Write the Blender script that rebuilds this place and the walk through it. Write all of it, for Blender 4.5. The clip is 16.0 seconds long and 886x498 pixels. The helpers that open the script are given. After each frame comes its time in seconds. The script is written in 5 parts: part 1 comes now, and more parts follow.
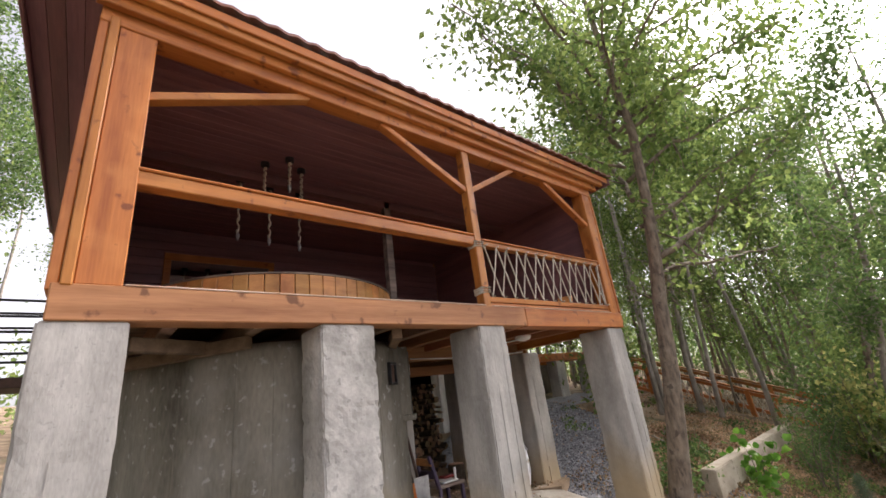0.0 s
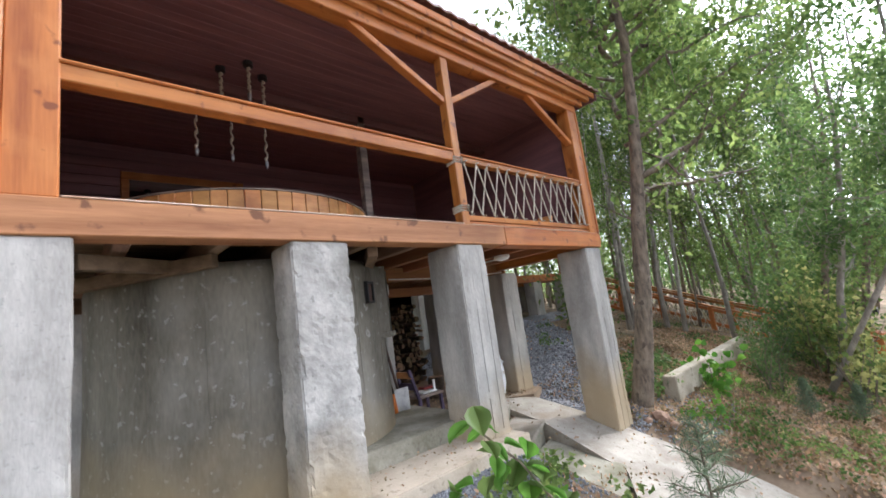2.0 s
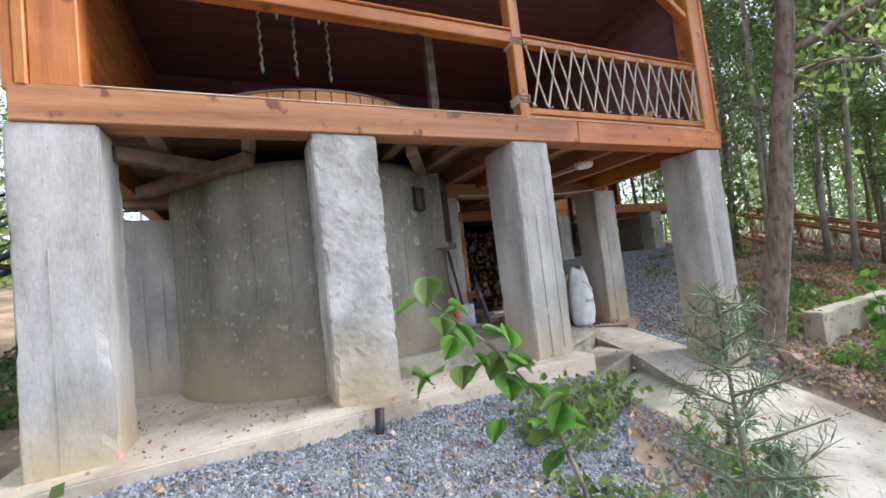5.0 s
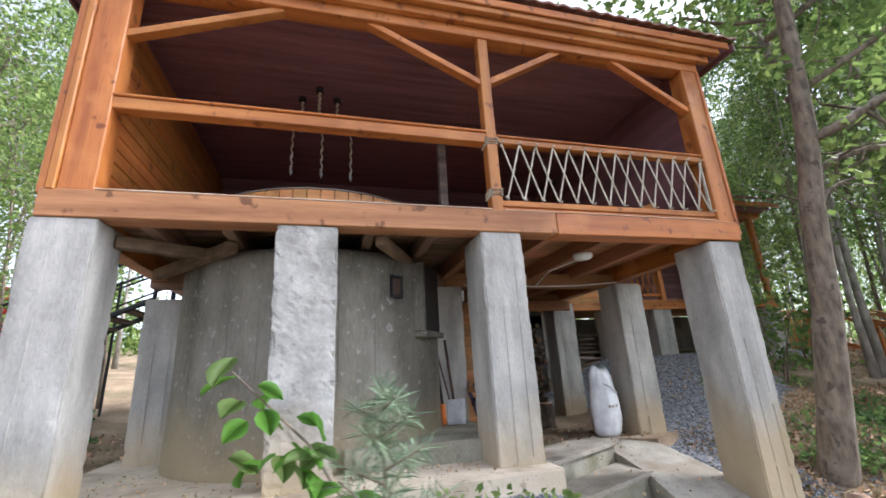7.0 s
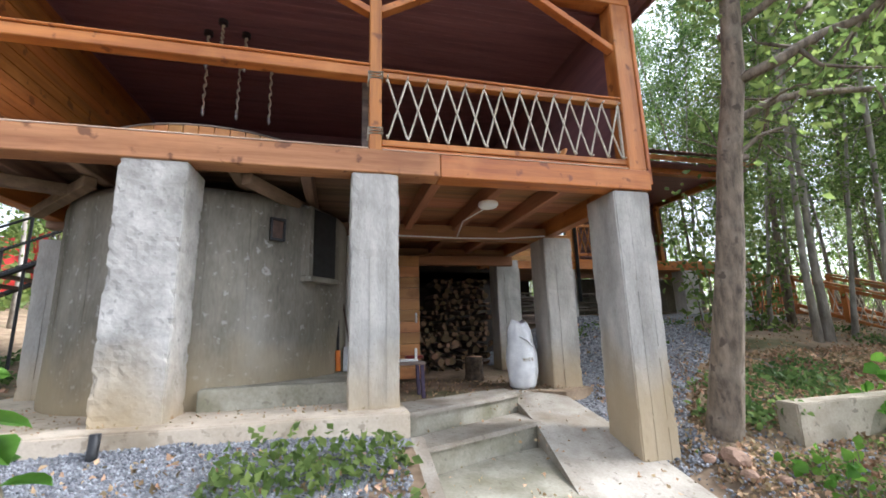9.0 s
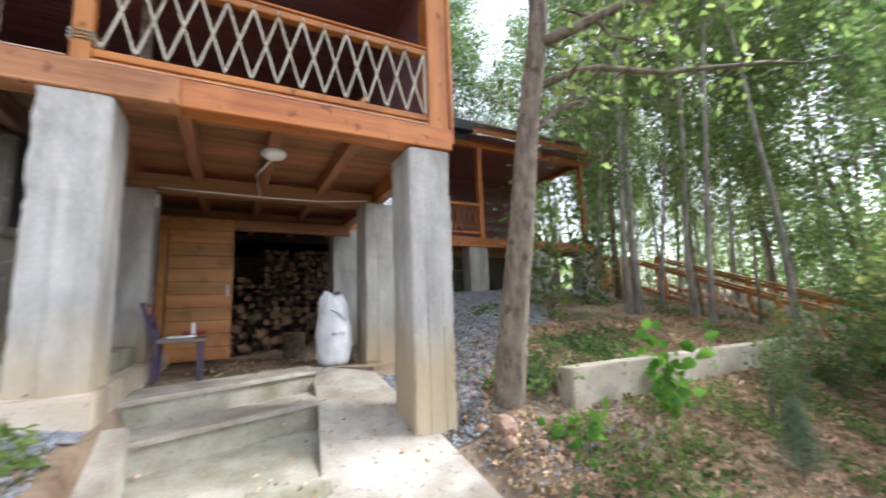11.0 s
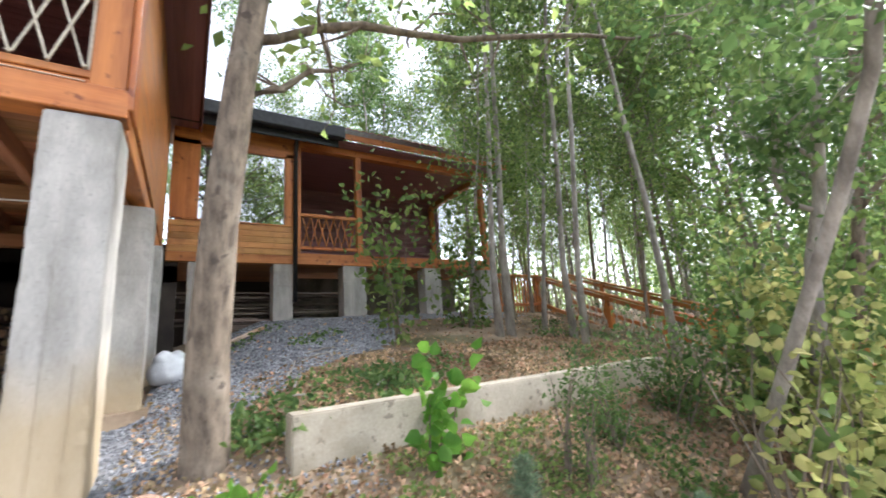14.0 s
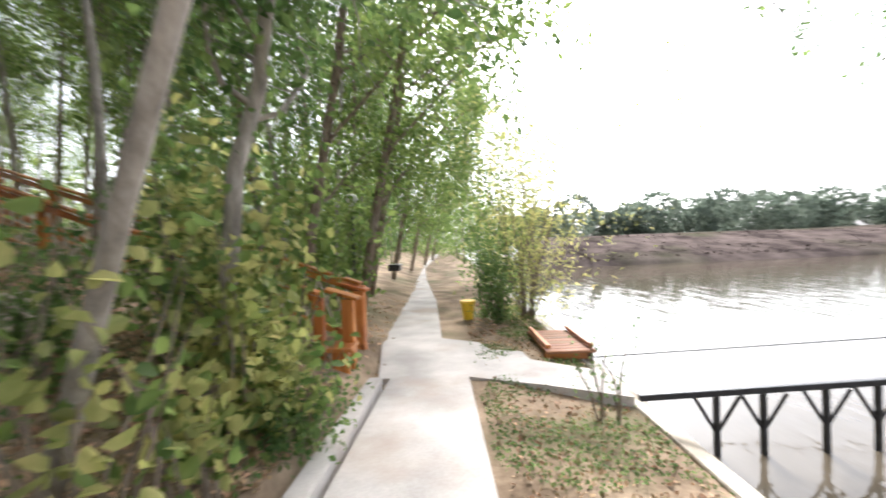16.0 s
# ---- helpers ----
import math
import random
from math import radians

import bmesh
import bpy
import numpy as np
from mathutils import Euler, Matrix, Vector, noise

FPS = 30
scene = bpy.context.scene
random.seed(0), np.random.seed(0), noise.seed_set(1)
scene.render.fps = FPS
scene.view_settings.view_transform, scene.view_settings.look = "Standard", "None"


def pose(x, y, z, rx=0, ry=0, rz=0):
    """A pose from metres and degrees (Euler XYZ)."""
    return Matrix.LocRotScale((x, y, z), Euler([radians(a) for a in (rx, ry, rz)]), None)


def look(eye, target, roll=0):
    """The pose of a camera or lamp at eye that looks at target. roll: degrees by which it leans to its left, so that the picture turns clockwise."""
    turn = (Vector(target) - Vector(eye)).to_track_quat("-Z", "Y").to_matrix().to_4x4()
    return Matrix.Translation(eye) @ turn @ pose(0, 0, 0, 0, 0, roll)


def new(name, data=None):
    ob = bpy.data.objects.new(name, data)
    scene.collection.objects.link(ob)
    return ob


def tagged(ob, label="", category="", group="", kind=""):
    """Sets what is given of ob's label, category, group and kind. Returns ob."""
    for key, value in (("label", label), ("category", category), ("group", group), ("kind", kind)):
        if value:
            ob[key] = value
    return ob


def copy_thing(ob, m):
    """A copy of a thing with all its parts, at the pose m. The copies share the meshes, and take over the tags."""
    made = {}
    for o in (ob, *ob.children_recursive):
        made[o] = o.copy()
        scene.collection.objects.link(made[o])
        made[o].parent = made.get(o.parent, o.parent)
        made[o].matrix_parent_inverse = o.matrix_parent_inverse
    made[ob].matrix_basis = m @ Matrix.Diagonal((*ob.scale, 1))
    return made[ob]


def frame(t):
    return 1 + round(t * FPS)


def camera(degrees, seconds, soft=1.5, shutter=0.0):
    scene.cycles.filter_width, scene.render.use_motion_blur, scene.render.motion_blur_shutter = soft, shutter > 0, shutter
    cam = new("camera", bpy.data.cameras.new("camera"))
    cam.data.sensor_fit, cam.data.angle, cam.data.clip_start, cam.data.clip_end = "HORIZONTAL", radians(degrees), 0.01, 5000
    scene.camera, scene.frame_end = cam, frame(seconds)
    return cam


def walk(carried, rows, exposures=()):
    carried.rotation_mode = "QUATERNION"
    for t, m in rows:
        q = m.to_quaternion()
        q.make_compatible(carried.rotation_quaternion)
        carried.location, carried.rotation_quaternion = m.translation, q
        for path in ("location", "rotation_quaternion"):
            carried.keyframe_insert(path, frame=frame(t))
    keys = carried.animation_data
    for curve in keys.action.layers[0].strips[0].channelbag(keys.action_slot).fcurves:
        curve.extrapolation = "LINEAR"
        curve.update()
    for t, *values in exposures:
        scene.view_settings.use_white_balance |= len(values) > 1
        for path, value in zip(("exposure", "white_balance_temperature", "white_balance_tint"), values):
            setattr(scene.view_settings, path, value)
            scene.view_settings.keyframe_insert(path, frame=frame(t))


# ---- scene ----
cam = camera(93.9, 16.0, soft=1.6, shutter=0.35)
METRES, EYE, TILT, LEAN, TURN = 9.0, 3.05, 0.0, 0.0, -41.4
ROWS = [
    (0.0, 0.0, 0.0, 0.0, 2.42, 19.54, 6.83),
    (0.5, -0.0, 0.0028, -0.0019, 2.42, 18.47, 7.1),
    (1.0, -0.0015, 0.0069, -0.0014, 2.41, 16.0, 7.22),
    (1.5, -0.0012, 0.0091, -0.0007, 1.14, 13.07, 7.62),
    (2.0, 0.003, 0.0216, -0.0059, -0.08, 9.09, 7.66),
    (2.5, 0.011, 0.0417, -0.01, -2.29, 5.79, 7.8),
    (3.0, 0.0253, 0.0562, -0.0197, 3.61, 1.16, 6.09),
    (5.5, 0.0872, 0.0823, -0.054, 19.71, 5.41, 5.21),
    (6.0, 0.1166, 0.0849, -0.0541, 24.03, 12.63, 3.9),
    (6.5, 0.1422, 0.0982, -0.0605, 26.18, 16.52, 3.13),
    (7.0, 0.1746, 0.1176, -0.0635, 26.82, 16.45, 3.04),
    (7.5, 0.2078, 0.1345, -0.0663, 26.46, 15.4, 2.87),
    (8.0, 0.2365, 0.1575, -0.0729, 27.08, 14.65, 2.81),
    (10.5, 0.3618, 0.2696, -0.0958, 27.54, 6.56, -0.07),
    (11.0, 0.3855, 0.3031, -0.1012, 14.32, 8.43, 2.0),
    (11.5, 0.4163, 0.3295, -0.1036, 7.07, 8.73, 3.29),
    (12.0, 0.4527, 0.3559, -0.1065, 4.54, 8.52, 2.72),
    (12.5, 0.4912, 0.3847, -0.1156, 5.16, 8.65, 2.16),
    (13.0, 0.5278, 0.4152, -0.1196, 11.14, 9.35, 2.41),
    (13.5, 0.5574, 0.4451, -0.1191, 13.33, 11.28, 3.18),
    (14.0, 0.5867, 0.4737, -0.1179, 10.14, 12.06, 4.06),
    (14.5, 0.6277, 0.4956, -0.1212, 0.63, 10.54, 4.61),
    (15.0, 0.6626, 0.5276, -0.1296, -14.15, 7.18, 4.59),
    (15.5, 0.701, 0.5646, -0.1346, -30.56, 2.78, 3.75),
    (16.0, 0.7448, 0.5989, -0.1362, -48.1, -1.02, 2.1),
]
walk(cam, [(t, pose(0, 0, EYE, TILT, LEAN, TURN) @ pose(METRES * x, METRES * y, METRES * z, 90 + pitch, roll, yaw)) for t, x, y, z, yaw, pitch, roll in ROWS],
     exposures=[(0, 1.38, 6450, 19), (1.5, 1.72, 5750, 13), (5.5, 1.74, 5600, 13), (10.5, 1.98, 5700, 12), (12.5, 2.2, 5700, 12), (14.5, 2.26, 5850, 13), (16, 1.72, 6100, 12)])

# ---- light ----
world = bpy.data.worlds.new("sky")
scene.world = world
world.use_nodes = True
wn, wl = world.node_tree.nodes, world.node_tree.links
sky = wn.new("ShaderNodeTexSky")
sky.sky_type, sky.sun_disc = "NISHITA", False
sky.sun_elevation, sky.sun_rotation = radians(42), radians(102)
sky.air_density, sky.dust_density, sky.ozone_density = 1.0, 4.0, 0.6
hazy = wn.new("ShaderNodeHueSaturation")
hazy.inputs["Saturation"].default_value = 0.18
wl.new(sky.outputs[0], hazy.inputs["Color"])
wl.new(hazy.outputs[0], wn["Background"].inputs["Color"])
wn["Background"].inputs["Strength"].default_value = 0.15
sun = new("sun", bpy.data.lights.new("sun", "SUN"))
sun.data.energy, sun.data.angle, sun.data.color = 2.6, radians(12), (1.0, 0.94, 0.85)
sun.matrix_world = look((40 * math.cos(radians(-12)), 40 * math.sin(radians(-12)), 36), (0, 0, 0))


# ---- materials ----
def material(name, dark, light, scale=6.0, stretch=(1, 1, 1), rough=0.7, bump=0.3, fine=60.0, vary=0.0, metal=0.0, stain=None,
             island=False, through_light=0.0, spec=0.4, pits=None, splash=None):
    """Two-scale noise between two colours, with bump; vary: a shift of brightness from piece to piece; stain: (colour, scale, amount)."""
    m = bpy.data.materials.new(name)
    m.use_nodes = True
    n, l = m.node_tree.nodes, m.node_tree.links
    b = n["Principled BSDF"]
    b.inputs["Metallic"].default_value, b.inputs["Specular IOR Level"].default_value = metal, spec
    co = n.new("ShaderNodeTexCoord")
    mp = n.new("ShaderNodeMapping")
    mp.inputs["Scale"].default_value = stretch
    l.new(co.outputs["Object"], mp.inputs["Vector"])
    vec = mp.outputs["Vector"]
    big, small = n.new("ShaderNodeTexNoise"), n.new("ShaderNodeTexNoise")
    big.inputs["Scale"].default_value, big.inputs["Detail"].default_value = scale, 6
    small.inputs["Scale"].default_value, small.inputs["Detail"].default_value = fine, 4
    l.new(vec, big.inputs["Vector"])
    l.new(vec, small.inputs["Vector"])
    mixf = n.new("ShaderNodeMath")
    mixf.operation = "MULTIPLY_ADD"
    mixf.inputs[1].default_value = 0.45
    l.new(small.outputs["Fac"], mixf.inputs[0])
    sub = n.new("ShaderNodeMath")
    sub.operation = "MULTIPLY_ADD"
    sub.inputs[1].default_value, sub.inputs[2].default_value = 1.5, -0.48
    l.new(big.outputs["Fac"], sub.inputs[0])
    l.new(sub.outputs[0], mixf.inputs[2])
    ramp = n.new("ShaderNodeValToRGB")
    ramp.color_ramp.elements[0].position, ramp.color_ramp.elements[1].position = 0.2, 0.8
    ramp.color_ramp.elements[0].color, ramp.color_ramp.elements[1].color = (*dark, 1), (*light, 1)
    l.new(mixf.outputs[0], ramp.inputs[0])
    col = ramp.outputs[0]
    if stain:
        sn = n.new("ShaderNodeTexNoise")
        sn.inputs["Scale"].default_value, sn.inputs["Detail"].default_value = stain[1], 8
        l.new(co.outputs["Object"], sn.inputs["Vector"])
        sr = n.new("ShaderNodeMapRange")
        sr.inputs["From Min"].default_value, sr.inputs["From Max"].default_value = 0.52, 0.68
        sr.inputs["To Max"].default_value = stain[2]
        l.new(sn.outputs["Fac"], sr.inputs["Value"])
        mx = n.new("ShaderNodeMix")
        mx.data_type = "RGBA"
        mx.inputs[7].default_value = (*stain[0], 1)
        l.new(sr.outputs[0], mx.inputs[0])
        l.new(col, mx.inputs[6])
        col = mx.outputs[2]
    for kind, spec_ in (("pits", pits), ("splash", splash)):
        if not spec_:
            continue
        sn = n.new("ShaderNodeTexNoise")
        sn.inputs["Scale"].default_value, sn.inputs["Detail"].default_value = spec_[1], 5
        l.new(co.outputs["Object"], sn.inputs["Vector"])
        sr = n.new("ShaderNodeMapRange")
        if kind == "pits":
            sr.inputs["From Min"].default_value, sr.inputs["From Max"].default_value = 0.62, 0.68
            l.new(sn.outputs["Fac"], sr.inputs["Value"])
        else:
            # earth splashed up from the ground, with a ragged upper edge
            sp = n.new("ShaderNodeSeparateXYZ")
            l.new(co.outputs["Object"], sp.inputs[0])
            ad = n.new("ShaderNodeMath")
            ad.operation = "MULTIPLY_ADD"
            ad.inputs[1].default_value = 0.9
            l.new(sn.outputs["Fac"], ad.inputs[0])
            l.new(sp.outputs["Z"], ad.inputs[2])
            sr.inputs["From Min"].default_value, sr.inputs["From Max"].default_value = spec_[3] + 0.3, spec_[3] - 0.25
            l.new(ad.outputs[0], sr.inputs["Value"])
        sr.inputs["To Max"].default_value = spec_[2]
        mx = n.new("ShaderNodeMix")
        mx.data_type = "RGBA"
        mx.inputs[7].default_value = (*spec_[0], 1)
        l.new(sr.outputs[0], mx.inputs[0])
        l.new(col, mx.inputs[6])
        col = mx.outputs[2]
    if vary:
        if island:
            rnd = n.new("ShaderNodeNewGeometry").outputs["Random Per Island"]
        else:
            rnd = n.new("ShaderNodeObjectInfo").outputs["Random"]
        hv = n.new("ShaderNodeHueSaturation")
        vr = n.new("ShaderNodeMapRange")
        vr.inputs["To Min"].default_value, vr.inputs["To Max"].default_value = 1 - vary, 1 + vary
        hr = n.new("ShaderNodeMapRange")
        hr.inputs["To Min"].default_value, hr.inputs["To Max"].default_value = 0.5 + vary * 0.05, 0.5 - vary * 0.05
        l.new(rnd, vr.inputs["Value"])
        l.new(rnd, hr.inputs["Value"])
        l.new(vr.outputs[0], hv.inputs["Value"])
        l.new(hr.outputs[0], hv.inputs["Hue"])
        l.new(col, hv.inputs["Color"])
        col = hv.outputs[0]
    l.new(col, b.inputs["Base Color"])
    rr = n.new("ShaderNodeMapRange")
    rr.inputs["To Min"].default_value, rr.inputs["To Max"].default_value = max(0.03, rough - 0.12), min(1, rough + 0.12)
    l.new(big.outputs["Fac"], rr.inputs["Value"])
    l.new(rr.outputs[0], b.inputs["Roughness"])
    if bump:
        bp = n.new("ShaderNodeBump")
        bp.inputs["Strength"].default_value, bp.inputs["Distance"].default_value = bump, 0.01
        l.new(mixf.outputs[0], bp.inputs["Height"])
        l.new(bp.outputs[0], b.inputs["Normal"])
    if through_light:
        tr = n.new("ShaderNodeBsdfTranslucent")
        l.new(col, tr.inputs["Color"])
        ms = n.new("ShaderNodeMixShader")
        ms.inputs[0].default_value = through_light
        l.new(b.outputs[0], ms.inputs[1])
        l.new(tr.outputs[0], ms.inputs[2])
        l.new(ms.outputs[0], n["Material Output"].inputs[0])
    return m


def grained(name, dark, light, axis, **kw):
    stretch = [1.0, 1.0, 1.0]
    stretch["xyz".index(axis)] = 0.07
    return material(name, dark, light, scale=kw.pop("scale", 9), fine=kw.pop("fine", 70), stretch=stretch, rough=kw.pop("rough", 0.42), **kw)


ORANGE = ((0.285, 0.088, 0.019), (0.55, 0.205, 0.046))
wood_x = grained("stained_wood_x", *ORANGE, "x", bump=0.25, vary=0.12, stain=((0.6, 0.26, 0.072), 2.2, 0.5), pits=((0.13, 0.035, 0.012), 6.5, 0.75))
wood_y = grained("stained_wood_y", *ORANGE, "y", bump=0.25, vary=0.12, stain=((0.6, 0.26, 0.072), 2.2, 0.5), pits=((0.13, 0.035, 0.012), 6.5, 0.75))
wood_z = grained("stained_wood_z", *ORANGE, "z", bump=0.25, vary=0.12, stain=((0.6, 0.26, 0.072), 2.2, 0.5), pits=((0.13, 0.035, 0.012), 6.5, 0.75))
honey_x = grained("honey_board_x", (0.46, 0.19, 0.055), (0.66, 0.33, 0.105), "x", bump=0.2, vary=0.16, stain=((0.2, 0.07, 0.02), 4.0, 0.5))
# dark browns, raised and blued to paint in lens glare over the dim interior
brown_x = grained("dark_wood_glare_x", (0.16, 0.078, 0.085), (0.27, 0.13, 0.135), "x", bump=0.25, vary=0.2, rough=0.5)
brown_y = grained("dark_wood_glare_y", (0.16, 0.078, 0.085), (0.27, 0.13, 0.135), "y", bump=0.25, vary=0.2, rough=0.5)
aged_y = grained("aged_brown_wood_y", (0.13, 0.08, 0.05), (0.28, 0.18, 0.115), "y", bump=0.4, vary=0.25, rough=0.8)
aged_x = grained("aged_brown_wood_x", (0.13, 0.08, 0.05), (0.28, 0.18, 0.115), "x", bump=0.4, vary=0.25, rough=0.8)
raw_y = grained("unfinished_wood_y", (0.21, 0.09, 0.04), (0.36, 0.17, 0.08), "y", bump=0.3, vary=0.2, rough=0.7)
raw_x = grained("unfinished_wood_x", (0.25, 0.11, 0.05), (0.42, 0.2, 0.09), "x", bump=0.3, vary=0.25, rough=0.7)
grey_wood = grained("weathered_wood", (0.1, 0.08, 0.065), (0.3, 0.24, 0.19), "x", bump=0.5, vary=0.3, rough=0.85)
concrete = material("cast_concrete", (0.30, 0.283, 0.252), (0.56, 0.535, 0.485), scale=3.0, fine=46, stretch=(1.6, 1.6, 0.45), rough=0.88, bump=0.4,
                    stain=((0.25, 0.24, 0.215), 1.7, 0.55), pits=((0.19, 0.185, 0.17), 40, 0.28), splash=((0.46, 0.345, 0.19), 1.6, 0.75, 2.35))
concrete_pitted = material("pitted_concrete", (0.27, 0.255, 0.228), (0.57, 0.545, 0.495), scale=3.4, fine=34, rough=0.9, bump=0.7,
                           stain=((0.24, 0.23, 0.20), 1.5, 0.5), pits=((0.14, 0.135, 0.125), 17, 0.45), splash=((0.46, 0.345, 0.19), 1.6, 0.75, 2.35))
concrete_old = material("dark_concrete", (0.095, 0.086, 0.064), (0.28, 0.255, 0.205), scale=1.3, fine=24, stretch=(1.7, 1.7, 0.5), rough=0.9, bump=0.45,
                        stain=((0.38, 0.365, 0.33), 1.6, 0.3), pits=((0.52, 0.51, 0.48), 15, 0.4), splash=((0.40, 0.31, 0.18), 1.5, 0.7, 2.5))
concrete_slab = material("slab_concrete", (0.27, 0.235, 0.185), (0.50, 0.46, 0.39), scale=2.6, fine=44, rough=0.9, bump=0.5,
                         stain=((0.19, 0.145, 0.095), 1.6, 0.75), pits=((0.16, 0.13, 0.1), 16, 0.5))
sandy_concrete = material("sandy_concrete", (0.44, 0.36, 0.26), (0.64, 0.55, 0.43), scale=2.4, fine=40, rough=0.9, bump=0.35,
                          stain=((0.25, 0.195, 0.13), 2.2, 0.75), pits=((0.2, 0.15, 0.1), 14, 0.5))
mossy_concrete = material("mossy_concrete", (0.20, 0.185, 0.13), (0.44, 0.41, 0.33), scale=2.6, fine=36, rough=0.9, bump=0.45,
                          stain=((0.16, 0.155, 0.085), 2.0, 0.7), pits=((0.13, 0.11, 0.08), 18, 0.5))
# greyed, lightened green: the distance haze is mixed into the leaf colour
hazy_far_leaf = material("hazy_far_leaf", (0.13, 0.165, 0.13), (0.21, 0.25, 0.19), scale=0.3, fine=2, rough=0.8, bump=0, vary=0.3, island=True, spec=0.05, through_light=0.45)
concrete_path = material("path_concrete", (0.33, 0.30, 0.275), (0.54, 0.50, 0.46), scale=1.5, fine=40, rough=0.85, bump=0.25,
                         stain=((0.34, 0.26, 0.2), 1.0, 0.7))
wall_concrete = material("stained_wall_concrete", (0.31, 0.265, 0.195), (0.54, 0.48, 0.38), scale=1.8, fine=40, rough=0.9, bump=0.5,
                         stain=((0.19, 0.16, 0.1), 1.3, 0.8), pits=((0.13, 0.11, 0.08), 12, 0.6))
soil = material("leafy_soil", (0.12, 0.083, 0.053), (0.36, 0.27, 0.185), scale=1.3, fine=18, rough=0.95, bump=0.8, spec=0.1,
                stain=((0.06, 0.08, 0.028), 0.7, 0.6))
gravel_mat = material("grey_gravel", (0.12, 0.12, 0.125), (0.3, 0.3, 0.31), scale=14, fine=70, rough=0.85, bump=0.9)
stone_mat = material("gravel_stone", (0.14, 0.145, 0.16), (0.33, 0.335, 0.35), scale=20, fine=90, rough=0.85, bump=0.2, vary=0.45, island=True)
rope_mat = material("pale_rope", (0.40, 0.35, 0.26), (0.66, 0.6, 0.49), scale=40, fine=160, rough=0.9, bump=0.6)
bark = material("grey_bark", (0.085, 0.066, 0.048), (0.26, 0.205, 0.15), scale=7, fine=55, stretch=(2.4, 2.4, 0.7), rough=0.92, bump=1.0,
                stain=((0.34, 0.29, 0.225), 3.5, 0.5), pits=((0.06, 0.045, 0.035), 7, 0.8))
bark_pale = material("pale_bark", (0.17, 0.15, 0.125), (0.42, 0.38, 0.33), scale=5, fine=30, stretch=(2, 2, 0.7), rough=0.85, bump=0.4,
                     stain=((0.1, 0.085, 0.07), 4, 0.5))
leaf_green = material("green_leaf", (0.11, 0.175, 0.045), (0.27, 0.36, 0.11), scale=1.2, fine=8, rough=0.45, bump=0, vary=0.35, island=True, through_light=0.6, spec=0.22)
leaf_dark = material("deep_green_leaf", (0.075, 0.135, 0.042), (0.18, 0.27, 0.085), scale=1.2, fine=8, rough=0.45, bump=0, vary=0.35, island=True, through_light=0.6, spec=0.22)
leaf_fresh = material("fresh_leaf", (0.10, 0.24, 0.03), (0.22, 0.42, 0.07), scale=2, fine=20, rough=0.4, bump=0, vary=0.25, island=True, through_light=0.6, spec=0.22)
leaf_yellow = material("yellowing_leaf", (0.25, 0.30, 0.085), (0.62, 0.57, 0.23), scale=1.5, fine=12, rough=0.5, bump=0, vary=0.35, island=True, through_light=0.6, spec=0.22)
leaf_pine = material("pine_needle", (0.08, 0.125, 0.065), (0.18, 0.245, 0.135), scale=4, fine=20, rough=0.6, bump=0, vary=0.3, island=True)
litter_mat = material("fallen_leaf", (0.19, 0.11, 0.055), (0.58, 0.42, 0.24), scale=1.1, fine=9, rough=0.85, bump=0, vary=0.5, island=True)
hay_mat = material("dry_grass", (0.04, 0.032, 0.03), (0.15, 0.12, 0.108), scale=0.5, fine=3.5, rough=1.0, bump=0.5, stain=((0.07, 0.08, 0.04), 0.1, 0.6), spec=0.0)
roof_mat = material("brown_metal_tile", (0.16, 0.06, 0.04), (0.24, 0.1, 0.065), scale=3, rough=0.4, bump=0.1)
black_metal = material("black_metal", (0.012, 0.012, 0.013), (0.03, 0.03, 0.032), scale=12, rough=0.45, bump=0.1)
iron = material("rusty_iron", (0.05, 0.03, 0.022), (0.12, 0.07, 0.05), scale=12, rough=0.7, bump=0.3)
steel = material("worn_steel", (0.3, 0.3, 0.3), (0.5, 0.5, 0.5), scale=10, rough=0.4, bump=0.1, metal=0.8)
white_plastic = material("white_plastic", (0.72, 0.72, 0.70), (0.82, 0.82, 0.8), scale=6, rough=0.5, bump=0.05)
sack_mat = material("woven_plastic", (0.62, 0.63, 0.65), (0.84, 0.85, 0.86), scale=7, fine=120, rough=0.55, bump=0.5)
purple = material("dark_purple_paint", (0.045, 0.03, 0.06), (0.10, 0.07, 0.12), scale=10, rough=0.6, bump=0.2)
red_paint = material("red_paint", (0.42, 0.02, 0.02), (0.6, 0.05, 0.04), scale=6, rough=0.5, bump=0.1)
yellow_paint = material("yellow_paint", (0.65, 0.42, 0.02), (0.8, 0.55, 0.04), scale=6, rough=0.5, bump=0.1)
log_bark = material("log_bark", (0.05, 0.035, 0.025), (0.16, 0.11, 0.075), scale=12, rough=0.9, bump=0.8, vary=0.4)
log_end = material("log_end", (0.09, 0.055, 0.03), (0.33, 0.21, 0.11), scale=14, rough=0.85, bump=0.4, vary=0.4)
# near-black base colour: the deep shade under the houses is painted in
void_shade = material("shade_dark_wall", (0.035, 0.028, 0.024), (0.07, 0.055, 0.045), scale=3, rough=0.9, bump=0.2)


def glass(name, tint, rough=0.02):
    m = bpy.data.materials.new(name)
    m.use_nodes = True
    b = m.node_tree.nodes["Principled BSDF"]
    b.inputs["Base Color"].default_value = (*tint, 1)
    b.inputs["Roughness"].default_value, b.inputs["Specular IOR Level"].default_value = rough, 1.0
    return m


window_glass = glass("dark_window_glass", (0.02, 0.02, 0.022))
window_glass.node_tree.nodes["Principled BSDF"].inputs["IOR"].default_value = 2.6


